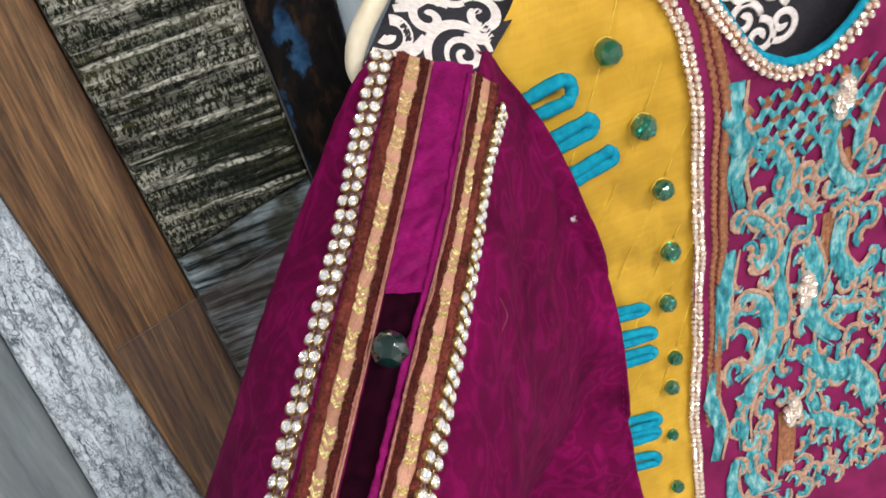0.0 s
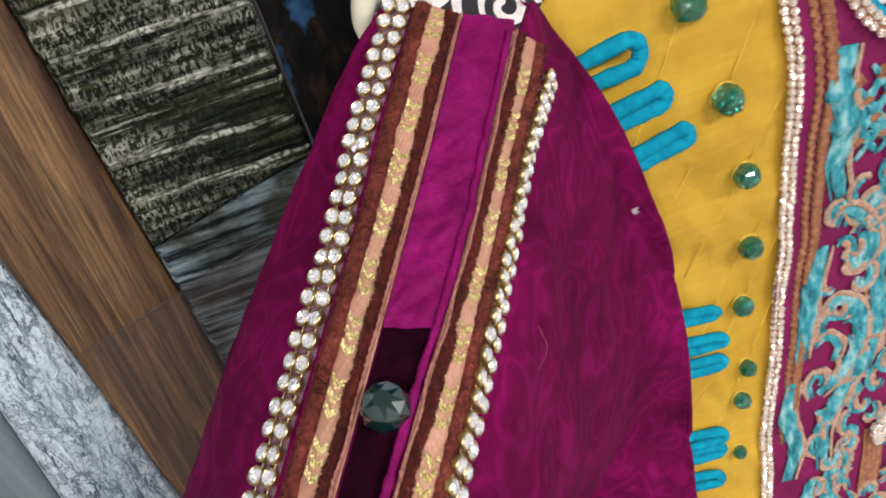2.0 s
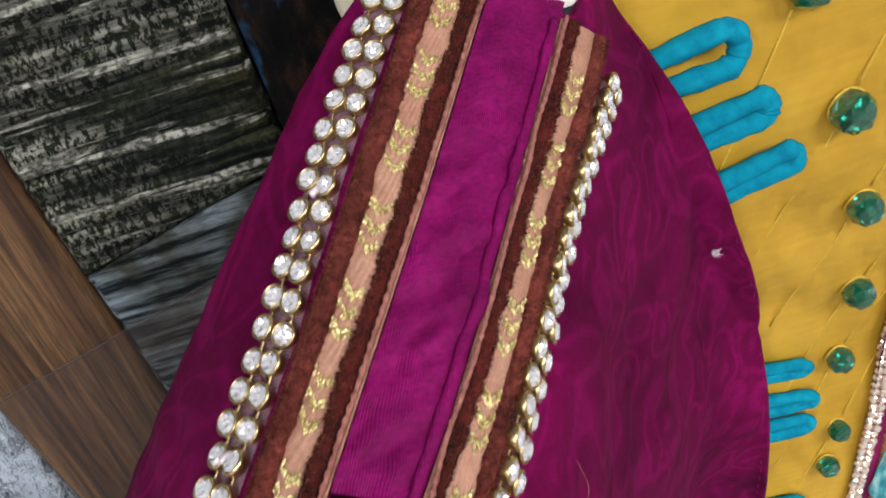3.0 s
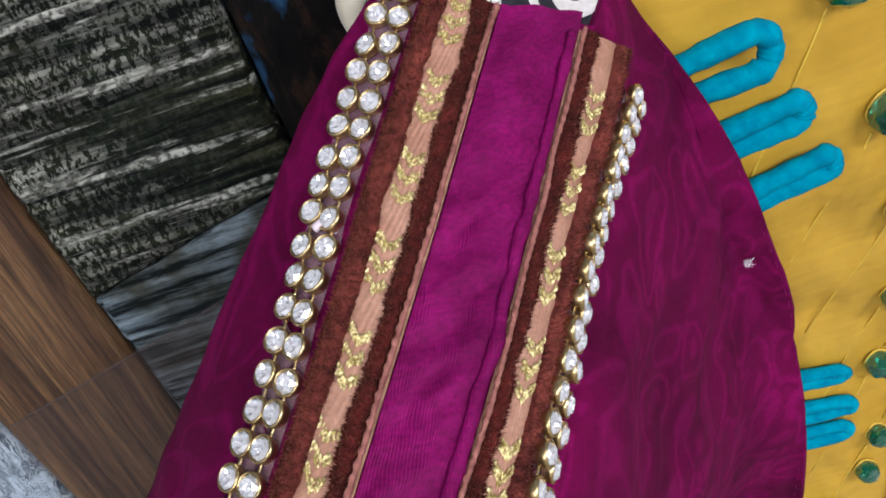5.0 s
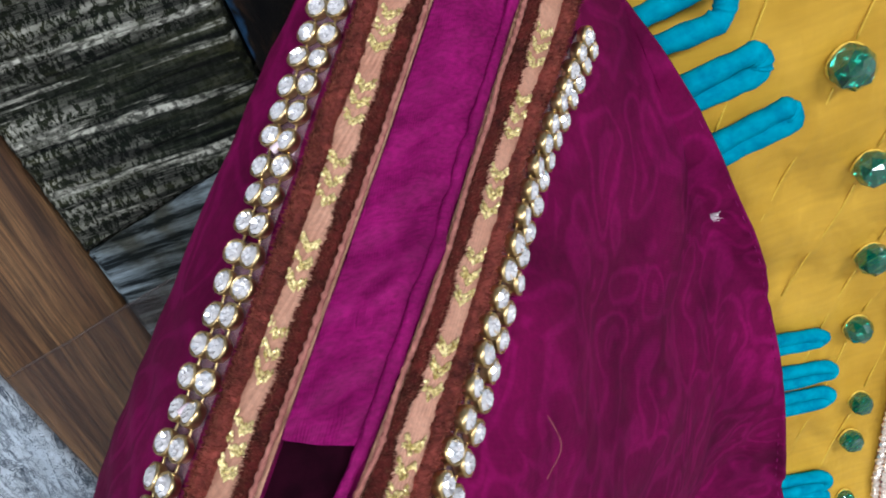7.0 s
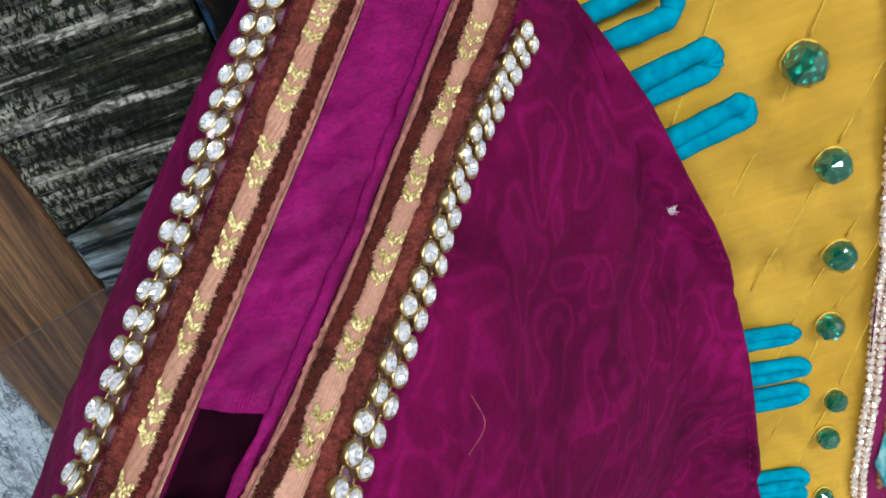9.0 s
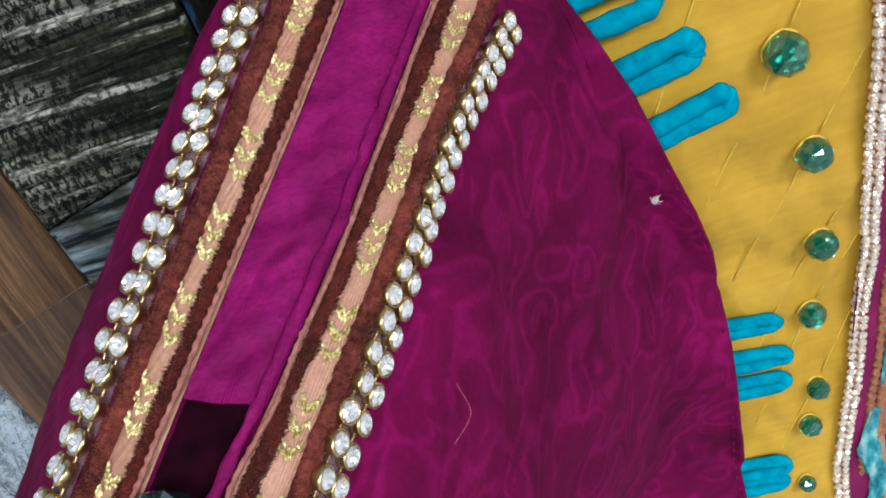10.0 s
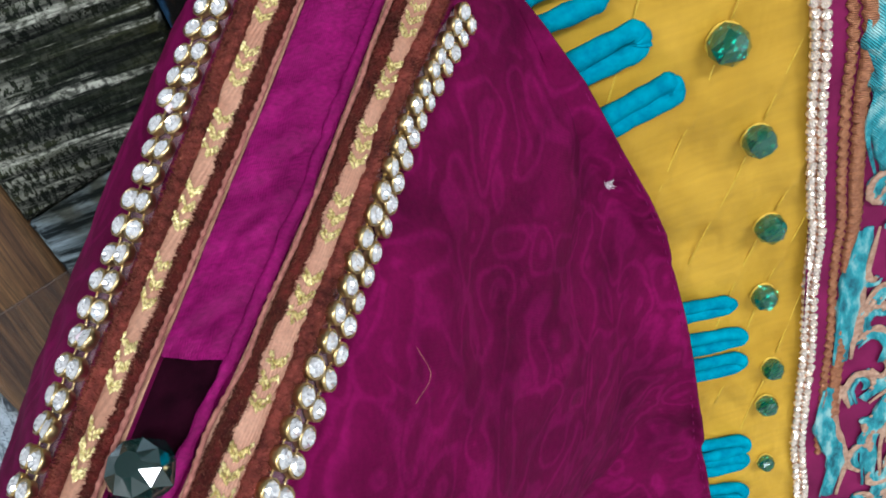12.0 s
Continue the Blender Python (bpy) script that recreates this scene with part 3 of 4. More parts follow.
    for k in range(16):
        c = sleeve(-0.0110, 0.0448, 0.0005)
        n = sleeve_normal(-0.0110, 0.0448)
        pts = [c, c + n * 0.0008 + Vector((rnd.uniform(-1, 1), 0, rnd.uniform(-1, 1))) * 0.0007, c + n * 0.0009 + Vector((rnd.uniform(-1, 1), 0, rnd.uniform(-1, 1))) * 0.0013]
        tufts.append(tube("t", spline(pts, 3), 0.00004, "lint", 5))
    part("lint", join_meshes("lint", tufts, "lint"), body, "tuft of white lint caught on the cloth")
    part("loose_hair", tube("loose_hair", spline([sleeve(0.0130, 0.0165, 0.0006), sleeve(0.0165, 0.0190, 0.0012), sleeve(0.0195, 0.0186, 0.0006)], 6), 0.00004, "picot", 5), body)
    return body


def scallop(w, seed, size=0.0005):
    return size * (noise.noise(Vector((w * 230, seed, 0))) + 0.6 * noise.noise(Vector((w * 900, seed, 4.0))))


def build_ribbon(tunic, sides, mirrored, w0, w1, seed):
    """A velvet-edged ribbon: rust pile, peach centre with gold chevrons, dark brown pile, peach picot."""
    ribbon = part("velvet_ribbon", grid_mesh("velvet_ribbon", 150, 6, lambda i, j: (lambda w: sleeve(w, sides(w)[0] + (sides(w)[1] - sides(w)[0]) * j, 0.0004))(w0 + (w1 - w0) * i), "peach"), tunic,
                  "peach ribbon edged with rust and brown velvet pile")
    cuts = (0.0, 0.30, 0.67, 0.90)

    def across(w, f):
        a, b = sides(w)
        return b - (b - a) * f if mirrored else a + (b - a) * f

    def band(name, f0, f1, s0, s1, lift, pile, mat, rows, cols, label, fibres=0):
        def at(i, j):
            w = w0 + (w1 - w0) * i
            a, b = across(w, f0) + (scallop(w, s0) if s0 else 0), across(w, f1) + (scallop(w, s1) if s1 else 0)
            v = a + (b - a) * j
            dome = math.sin(math.pi * j) ** 0.6
            h = lift * dome + pile * dome * (noise.noise(Vector((w * 1100, v * 1100, seed))) + 0.7 * noise.noise(Vector((w * 2900, v * 2900, seed))))
            return sleeve(w, v, 0.0003 + h)
        verts = [at(i / (rows - 1), j / (cols - 1)) for i in range(rows) for j in range(cols)]
        faces = [(i * cols + j, i * cols + j + 1, (i + 1) * cols + j + 1, (i + 1) * cols + j) for i in range(rows - 1) for j in range(cols - 1)]
        if fibres:
            rnd = random.Random(seed * 10 + cols)
            for _ in range(fibres):
                i, j = rnd.random(), rnd.choice((rnd.random(), rnd.random(), rnd.random() * 0.1, 1 - rnd.random() * 0.1))
                c = at(i, min(max(j, 0.02), 0.98))
                w = w0 + (w1 - w0) * i
                n = sleeve_normal(w, across(w, (f0 + f1) / 2))
                lean = AXIS_P * ((0.00025 if j > 0.9 else -0.00025 if j < 0.1 else 0.0) * (-1 if mirrored else 1))
                tip = c + n * rnd.uniform(0.0002, 0.0007) + lean * rnd.random() + Vector((rnd.gauss(0, 1), rnd.gauss(0, 1), rnd.gauss(0, 1))) * 0.00016
                side = n.cross(Vector((rnd.gauss(0, 1), rnd.gauss(0, 1), rnd.gauss(0, 1)))).normalized() * 0.00009
                base = len(verts)
                verts += [c - side, c + side, tip]
                faces.append((base, base + 1, base + 2))
        part(name, mesh_from(name, verts, faces, mat), ribbon, label)
    band("rust_velvet", -0.01, cuts[1], 0, 1.3 + seed, 0.0009, 0.00034, "rust", 520, 14, "rust-brown velvet pile", 16000)
    band("ribbon_centre", cuts[1] - 0.08, cuts[2] + 0.08, 0, 0, 0.0004, 0.00003, "peach", 150, 8, "peach woven centre")
    band("brown_velvet", cuts[2], cuts[3], 2.6 + seed, 0, 0.0009, 0.00034, "brown", 520, 13, "dark brown velvet pile", 15000)
    line = [sleeve(w, across(w, 0.955) + 0.00003 * math.sin(w * 2 * math.pi / 0.0011) + 0.00035 * noise.noise(Vector((w * 170, seed, 5))), 0.0011) for w in (w0 + (w1 - w0) * k / 900 for k in range(901))]
    part("picot_edge", tube("picot_edge", line, lambda t: 0.00031 * (1 + 0.16 * math.sin(t * (w1 - w0) / 0.0011 * 2 * math.pi)), "picot", 7, 0.8, uneven=0.35, seed=seed), ribbon, "peach twisted picot edge")
    # gold chevrons, three to a group
    rnd = random.Random(seed)
    first = -0.0295 if not mirrored else -0.0253
    pitch = 0.0082
    k = 0
    while first + k * pitch < w1 - 0.004:
        mid = first + k * pitch
        vv, ff = [], []
        for row in range(3):
            for a in range(-5, 6):
                for b in range(2):
                    col = a / 5 + rnd.uniform(-0.05, 0.05)
                    w = mid + (row - 1) * 0.00185 + 0.0006 - abs(col) * 0.0008 + (b - 0.5) * 0.00052 + rnd.uniform(-1, 1) * 0.00012
                    if not w0 < w < w1 or rnd.random() < 0.10:
                        continue
                    v = across(w, 0.485 + col * 0.135)
                    n = sleeve_normal(w, v)
                    c = sleeve(w, v, 0.00086)
                    d1 = (sleeve_raw(w + 0.001, v) - sleeve_raw(w, v)).normalized()
                    d2 = n.cross(d1)
                    turn = rnd.uniform(-0.4, 0.4)
                    d1, d2 = d1 * math.cos(turn) + d2 * math.sin(turn), d2 * math.cos(turn) - d1 * math.sin(turn)
                    ln, wd = 0.00040 * rnd.uniform(0.8, 1.25), 0.00020 * rnd.uniform(0.8, 1.3)
                    tip = n * rnd.uniform(0.00012, 0.00024) + d2 * rnd.uniform(-1, 1) * 0.00010
                    base = len(vv)
                    vv += [c + d1 * ln, c + d2 * wd, c - d1 * ln, c - d2 * wd, c + tip + d1 * ln * 0.4, c + tip - d1 * ln * 0.4]
                    ff += [(base, base + 1, base + 4), (base + 1, base + 2, base + 5, base + 4), (base + 2, base + 3, base + 5), (base + 3, base, base + 4, base + 5)]
        if vv:
            tagged(part("gold_stitching", mesh_from("gold_stitching", vv, ff, "gold", False), ribbon, "glittering gold lurex chevrons"), kind="stuff")
        k += 1
    return ribbon


def crystal_mesh(name, r, height, material, sides=8):
    """A cut stone: girdle, crown facets, and the star of pavilion facets that shines through its table."""
    verts, faces = [], []
    for rr, zz, off in ((1.0, 0.0, 0.0), (0.97, 0.55, 0.0), (0.70, 1.0, 0.5)):
        for s in range(sides):
            a = 2 * math.pi * (s + off) / sides
            verts.append((r * rr * math.cos(a), r * rr * math.sin(a), height * zz))
    for s in range(sides):
        t = (s + 1) % sides
        faces += [(s, t, sides + t, sides + s), (sides + s, sides + t, 2 * sides + s), (sides + t, 2 * sides + t, 2 * sides + s)]
    base = len(verts)
    for s in range(sides):
        a = 2 * math.pi * s / sides
        verts.append((r * 0.36 * math.cos(a), r * 0.36 * math.sin(a), height * (0.50 if s % 2 else 0.86)))
    verts.append((0, 0, height * 0.98))
    for s in range(sides):
        t = (s + 1) % sides
        p, q = 2 * sides + (s - 1) % sides, 2 * sides + s
        faces += [(p, q, base + s), (q, base + t, base + s), (base + s, base + t, base + sides)]
    return mesh_from(name, verts, faces, material, False)


def cup_mesh(name, r, height, material, sides=14):
    verts, faces = [], []
    prof = ((0.86, 0.0), (1.0, 0.15), (1.08, 0.75), (1.05, 1.0), (0.94, 1.02), (0.90, 0.8))
    for rr, zz in prof:
        for s in range(sides):
            a = 2 * math.pi * s / sides
            verts.append((r * rr * math.cos(a), r * rr * math.sin(a), height * zz))
    for k in range(len(prof) - 1):
        for s in range(sides):
            t = (s + 1) % sides
            faces.append((k * sides + s, k * sides + t, (k + 1) * sides + t, (k + 1) * sides + s))
    faces.append(tuple(range(sides - 1, -1, -1)))
    return mesh_from(name, verts, faces, material)


def build_chain(tunic, centre, w0, w1, pitch, gap, turn, lift, label, glue_at=(), seed=1):
    """Two rows of claw-set crystals on small brass links along the sleeve; turn tips the rows out of the cloth."""
    rnd = random.Random(seed)
    crystal = crystal_mesh("crystal", 0.00122, 0.00085, "crystal")
    cup = cup_mesh("cup", 0.00136, 0.0013, "brass")
    links, spots = [], {0: [], 1: []}
    fine = [sleeve(w0 + (w1 - w0) * k / 400, centre(w0 + (w1 - w0) * k / 400)) for k in range(401)]
    total, marks, want = 0.0, [], 0.0
    for k in range(400):
        step = (fine[k + 1] - fine[k]).length
        while total + step >= want:
            marks.append(w0 + (w1 - w0) * (k + (want - total) / step) / 400)
            want += pitch
        total += step
    for w in marks:
        v = centre(w) + rnd.uniform(-1, 1) * 0.00012
        n = sleeve_normal(w, v)
        d = (sleeve_raw(w + 0.001, v) - sleeve_raw(w, v)).normalized()
        right = d.cross(n).normalized()
        right = right if right.dot(AXIS_P) > 0 else -right
        tip = radians(turn + rnd.uniform(-5, 5))
        n2 = n * math.cos(tip) + right * math.sin(tip)
        across = right * math.cos(tip) - n * math.sin(tip)
        skew = rnd.uniform(-0.04, 0.10)
        for row in (0, 1):
            c = sleeve(w, v, lift) + across * (gap * (row - 0.5)) + d * (gap * skew * (row - 0.5) * 2)
            tilt = Matrix.Rotation(radians(rnd.uniform(-9, 9)), 4, "X") @ Matrix.Rotation(radians(rnd.uniform(-9, 9)), 4, "Y") @ Matrix.Rotation(rnd.uniform(0, 1), 4, "Z")
            spots[row].append((c, frame_on(c, n2, d) @ tilt))
    tape_rows = [(spots[0][k][0], spots[1][k][0]) for k in range(len(marks))]
    tv, tf = [], []
    for k, (a, b) in enumerate(tape_rows):
        u = (b - a).normalized()
        nn = spots[0][k][1].to_3x3() @ Vector((0, 0, 1))
        tv += [a - u * 0.0011 - nn * 0.0001, b + u * 0.0011 - nn * 0.0001]
        if k:
            tf.append((2 * k - 2, 2 * k - 1, 2 * k + 1, 2 * k))
    chain = part("rhinestone_chain", mesh_from("rhinestone_chain", tv, tf, "tape"), tunic, label)
    for row in (0, 1):
        for k, (c, m) in enumerate(spots[row]):
            a = part("cup", cup, chain)
            a.matrix_world = m
            b = part("crystal", crystal, chain)
            b.matrix_world = m @ pose(0, 0, 0.00078)
            if k:
                links.append(tube("l", [spots[row][k - 1][0] + m.to_3x3() @ Vector((0, 0, 0.0004)), c + m.to_3x3() @ Vector((0, 0, 0.0004))], 0.00016, "brass", 6))
    part("link_strand", join_meshes("link_strand", links, "brass"), chain, "thin brass links between the stones")
    for gw in glue_at:
        c = sleeve(gw, centre(gw), lift + 0.0008)
        pts = [c + AXIS_P * -0.0006, c + AXIS_P * 0.0007 + AXIS_Q * 0.0004, c + AXIS_P * 0.0016 + AXIS_Q * -0.0014, c + AXIS_P * 0.0019 + AXIS_Q * -0.0023]
        part("glue_string", tube("glue_string", spline(pts, 5), lambda t: 0.00055 * (1 - 0.75 * t), "glue", 7), chain, "whitish dried glue string")
    return chain


def faceted_bead(name, r, material, sides=10):
    """A barrel-cut glass bead."""
    verts, faces = [(0, 0, r * 0.86)], []
    rings = ((0.36, 0.86, 0), (0.80, 0.56, 0.5), (1.0, 0.0, 0), (0.80, -0.56, 0.5), (0.45, -0.86, 0))
    for rr, zz, off in rings:
        for s in range(sides):
            a = 2 * math.pi * (s + off) / sides
            verts.append((r * rr * math.cos(a), r * rr * math.sin(a), r * zz))
    verts.append((0, 0, -r * 0.92))
    top, bot = 0, len(verts) - 1
    for s in range(sides):
        t = (s + 1) % sides
        faces.append((top, 1 + s, 1 + t))
        for k in range(4):
            a, b = 1 + k * sides, 1 + (k + 1) * sides
            if k % 2 == 0:
                faces += [(a + s, b + s, a + t), (a + t, b + s, b + t)]
            else:
                faces += [(a + s, b + s, b + t), (a + s, b + t, a + t)]
        faces.append((1 + 4 * sides + t, 1 + 4 * sides + s, bot))
    return mesh_from(name, verts, faces, material, False)


# ---- the tunic: yoke, bodice and shoulder ----
def body_y(z):
    return -0.004 - 0.0125 * smooth((z - 1.33) / 0.09)


def border_x(z):
    """The line of crystals between yoke and bodice."""
    return table(z, (1.150, 0.0860), (1.237, 0.0918), (1.254, 0.0922), (1.275, 0.0922), (1.296, 0.0940), (1.315, 0.0960), (1.333, 0.0975), (1.352, 0.0980), (1.375, 0.0962), (1.389, 0.0956), (1.403, 0.0955), (1.419, 0.0942), (1.434, 0.0922), (1.445, 0.0884), (1.470, 0.0740))


BEADS = [(0.0693, 1.4374, 0.0040), (0.0778, 1.4112, 0.0040), (0.0838, 1.3856, 0.0036), (0.0870, 1.3580, 0.0036), (0.0860, 1.3345, 0.0033), (0.0865, 1.3095, 0.0029), (0.0843, 1.2960, 0.0030), (0.0828, 1.2720, 0.0025), (0.0825, 1.2430, 0.0028)]


def tuck(x, z):
    """Narrow sewn tucks that run down to the left through the beads."""
    r = 0.0
    for bx, bz, _ in BEADS[:6]:
        d = ((x - bx) * 0.912 - (z - bz) * 0.41)
        r += 0.0004 * math.exp(-(d / 0.0010) ** 2)
    return r


def on_body(x, z, lift=0.0):
    y = body_y(z) - 0.0012 * noise.noise(Vector((x * 50, 2.0, z * 50)))
    return Vector((x, y - lift, z))


def build_yoke(tunic):
    def at(i, j):
        z = 1.20 + i * 0.262
        b = border_x(z)
        a = table(z, (1.20, 0.036), (1.425, 0.026), (1.4470, 0.0373), (1.4523, 0.0427), (1.4620, 0.0501))
        x = a + (b - a) * j
        return on_body(x, z, tuck(x, z) + 0.0009 * noise.noise(Vector((x * 130 + z * 60, 5.0, z * 60 - x * 30))))
    yoke = part("yoke", grid_mesh("yoke", 230, 90, at, "mustard"), tunic, "mustard silk yoke with narrow tucks")
    for k, (bx, bz, r) in enumerate(BEADS):
        bead = part("bead", faceted_bead("bead", r, "green_glass", 8), yoke, "faceted green glass bead")
        bead.matrix_world = Matrix.Translation(on_body(bx, bz, r * 0.62)) @ pose(0, 0, 0, 66 + 9 * math.sin(k * 2.1 + 0.9), 14 * math.sin(k * 1.3 + 0.5), 17 * k)
        ring = [on_body(bx + r * 0.86 * math.cos(a), bz + r * 0.86 * math.sin(a), 0.0004 + 0.0002 * math.sin(3 * a)) for a in (q * math.pi / 9 for q in range(19))]
        part("bead_thread", tube("bead_thread", ring, 0.00025, "mustard_thread", 6), yoke)
        if k < 6:
            pts = [on_body(bx + t * 0.41, bz + t * 0.912, tuck(bx + t * 0.41, bz + t * 0.912) - 0.00005) for t in (0.004, 0.012, 0.020, 0.028)]
            part("tuck_thread", tube("tuck_thread", spline(pts, 4), 0.00020, "mustard_thread", 6), yoke)
            pts = [on_body(bx - t * 0.41, bz - t * 0.912, tuck(bx - t * 0.41, bz - t * 0.912) - 0.00005) for t in (0.005, 0.014, 0.024, 0.036)]
            part("tuck_thread", tube("tuck_thread", spline(pts, 4), 0.00020, "mustard_thread", 6), yoke)
    # turquoise rouleau loops that come out from under the sleeve's edge
    loops = []
    for tx, tz, g in ((0.0778, 1.3372, 0.0011), (0.0794, 1.3255, 0.0014), (0.0787, 1.3172, 0.0015), (0.0776, 1.2850, 0.0017), (0.0770, 1.2785, 0.0015), (0.0758, 1.2650, 0.0021)):
        loops.append(((0.058, tz + g + 0.0035), (0.068, tz + g + 0.0018), (tx - 0.0008, tz + g), (tx, tz - g), (0.068, tz - g + 0.0008), (0.058, tz - g + 0.0020)))
    for k, pts in enumerate(loops):
        line = [on_body(x - 0.001 * smooth((2.6 - abs(i - 2.5)) / 2.0), z, 0.0015 + 0.001 * (1 - abs(i - 2.5) / 2.5)) for i, (x, z) in enumerate(pts)]
        part("loop", tube("loop", spline(line, 8), 0.0016, "turquoise", 12, 0.9, uneven=0.22, seed=k), yoke, "turquoise cotton rouleau loop")
    for k, (root, tip, gap) in enumerate((((0.0466, -0.0225, 1.4300), (0.0570, -0.0210, 1.4333), 0.0034), ((0.0503, -0.0220, 1.4163), (0.0618, -0.0205, 1.4200), 0.0020), ((0.0536, -0.0215, 1.4033), (0.0665, -0.0200, 1.4080), 0.0016))):
        a, b = Vector(root), Vector(tip)
        run = (b - a)
        a += run * -0.8 + Vector((0, 0.007, 0))
        side = run.cross(Vector((0, 1, 0))).normalized() * gap
        d = run.normalized() * gap
        c = b - d
        line = [a - side * 0.7, a.lerp(c, 0.6) - side * 0.9, c - side, c + d * 0.7 - side * 0.7, b, c + d * 0.7 + side * 0.7, c + side, a.lerp(c, 0.6) + side * 0.9, a + side * 0.7]
        part("loop", tube("loop", spline(line, 8), 0.0019, "turquoise", 12, 0.95, uneven=0.2, seed=k + 9), yoke, "turquoise cotton rouleau loop")
    return yoke


def gem_line(parent, line, pitch, r, rows, material, seed):
    rnd = random.Random(seed)
    me = crystal_mesh("crystal", r, r * 0.8, material, 7)
    pts = even(line, pitch)
    for k, p in enumerate(pts[:-1]):
        d = (pts[k + 1] - p).normalized()
        side = d.cross(Vector((0, -1, 0))).normalized()
        for row in range(rows):
            c = p + side * (r * 1.95 * (row - (rows - 1) / 2)) + d * (pitch * 0.5 * (row % 2)) + Vector((0, -rnd.uniform(0.0004, 0.0009), 0))
            ob = part("crystal", me, parent)
            ob.matrix_world = frame_on(c, Vector((rnd.uniform(-0.3, 0.3), -1, rnd.uniform(-0.3, 0.3))), d)


def neck_z(x):
    return table(x, (0.080, 1.472), (0.092, 1.455), (0.0999, 1.4425), (0.1063, 1.4322), (0.1113, 1.4229), (0.1167, 1.4165), (0.1243, 1.4118), (0.1319, 1.4108), (0.1394, 1.4127), (0.1449, 1.4170), (0.1503, 1.4222), (0.160, 1.433), (0.18, 1.455), (0.20, 1.47))


def build_bodice(tunic):
    def at(i, j):
        x = 0.066 + j * 0.164
        zb = max(1.14, 1.258 - (x - 0.084) * 5.0) if x < 0.084 else 1.14
        zt = neck_z(x)
        z = zb + (zt - zb) * i
        return on_body(max(x, border_x(z) - 0.0005), z, 0.0004)
    bodice = part("bodice", grid_mesh("bodice", 150, 120, at, "plum"), tunic, "plum bodice covered in turquoise and copper embroidery")
    # crystal borders
    line = [on_body(border_x(z), z, 0.0008) for z in (1.462 - k * 0.003 for k in range(84))]
    border = part("crystal_border", tube("crystal_border", line, 0.0016, "copper", 6, 0.4), tunic, "border of sparkling champagne crystals")
    gem_line(border, line, 0.0024, 0.00115, 2, "crystal_warm", 5)
    xs = [0.090 + k * 0.002 for k in range(46)]
    line = [on_body(x, neck_z(x) - 0.0015, 0.0012) for x in xs]
    neck = part("neck_border", tube("neck_border", line, 0.0018, "copper", 6, 0.4), tunic, "crystal-set neckline")
    gem_line(neck, line, 0.0028, 0.00125, 2, "crystal_warm", 6)
    line = [on_body(x, neck_z(x) + 0.0016, 0.0006) for x in xs]
    part("neck_binding", tube("neck_binding", line, 0.0016, "turquoise", 8, 0.7), tunic, "turquoise bound neck edge")
    # copper braids beside the border
    for off, rad in ((0.0065, 0.0010), (0.0098, 0.0016)):
        pts = [on_body(border_x(z) + off + 0.0005 * math.sin(z * 2200), z, 0.0006) for z in (1.448 - k * 0.0007 for k in range(260))]
        part("braid", tube("braid", pts, rad, "copper", 6, 0.6), bodice, "copper thread braid")

    def stroke(points, wide, label, name="scroll", mat="teal_thread", lift=0.0008):
        pts = [on_body(x, z, lift) for x, z in points]
        part(name, tube(name, spline(pts, 8), lambda t: wide * (0.45 + 0.75 * math.sin(math.pi * min(max(t, 0.04), 0.96)) ** 0.7), mat, 8, 0.38, uneven=0.5, seed=points[0][0] * 900), bodice, label)

    # each scroll: a run of places along its middle and its half width
    scrolls = [(p, w * 1.15) for p, w in SCROLLS]
    rnd = random.Random(21)
    for gx in range(12):
        for gz in range(24):
            x, z = 0.100 + gx * 0.0078 + rnd.uniform(-1, 1) * 0.002 + (gz % 2) * 0.004, 1.206 + gz * 0.0076 + rnd.uniform(-1, 1) * 0.002
            if x < border_x(z) + 0.016 or z > neck_z(x) - 0.012 or (z > 1.369 and x > 0.112) or rnd.random() < 0.12 or any(abs(x - c[0]) < c[3] * 1.2 and abs(z - c[1]) < c[2] * 0.5 for c in COPPERS):
                continue
            a, turn, size = rnd.uniform(0, 6.28), rnd.choice((-1, 1)) * rnd.uniform(0.45, 0.8), rnd.uniform(0.0032, 0.0052)
            pts = [(x + size * (1 - 0.75 * k / 5) * math.cos(a + turn * 6.28 * k / 5), z + size * 1.5 * (1 - 0.75 * k / 5) * math.sin(a + turn * 6.28 * k / 5)) for k in range(6)]
            scrolls.append((pts, rnd.uniform(0.0009, 0.0016)))
    for pts, wide in scrolls:
        stroke(pts, wide, "raised turquoise thread scroll")
        for side in (-1, 1):
            out = []
            for k, (x, z) in enumerate(pts):
                x2, z2 = pts[min(k + 1, len(pts) - 1)]
                x1, z1 = pts[max(k - 1, 0)]
                ln = math.hypot(x2 - x1, z2 - z1) or 1
                out.append((x - side * (z2 - z1) / ln * wide * 0.9, z + side * (x2 - x1) / ln * wide * 0.9))
            stroke(out, 0.0009 if side > 0 else 0.0006, "", "outline", "peach_thread" if side > 0 else "teal_thread", 0.0014)
    for x, z, ln, wd in COPPERS:
        for k in range(4):
            xx = x + (k - 1.5) * wd * 0.5
            part("copper_patch", tube("copper_patch", spline([on_body(xx + 0.0006, z + ln / 2, 0.0006), on_body(xx, z, 0.0009), on_body(xx - 0.001, z - ln / 2, 0.0006)], 6), wd * 0.33, "copper", 7, 0.4, uneven=0.3, seed=k), bodice, "copper thread filling")
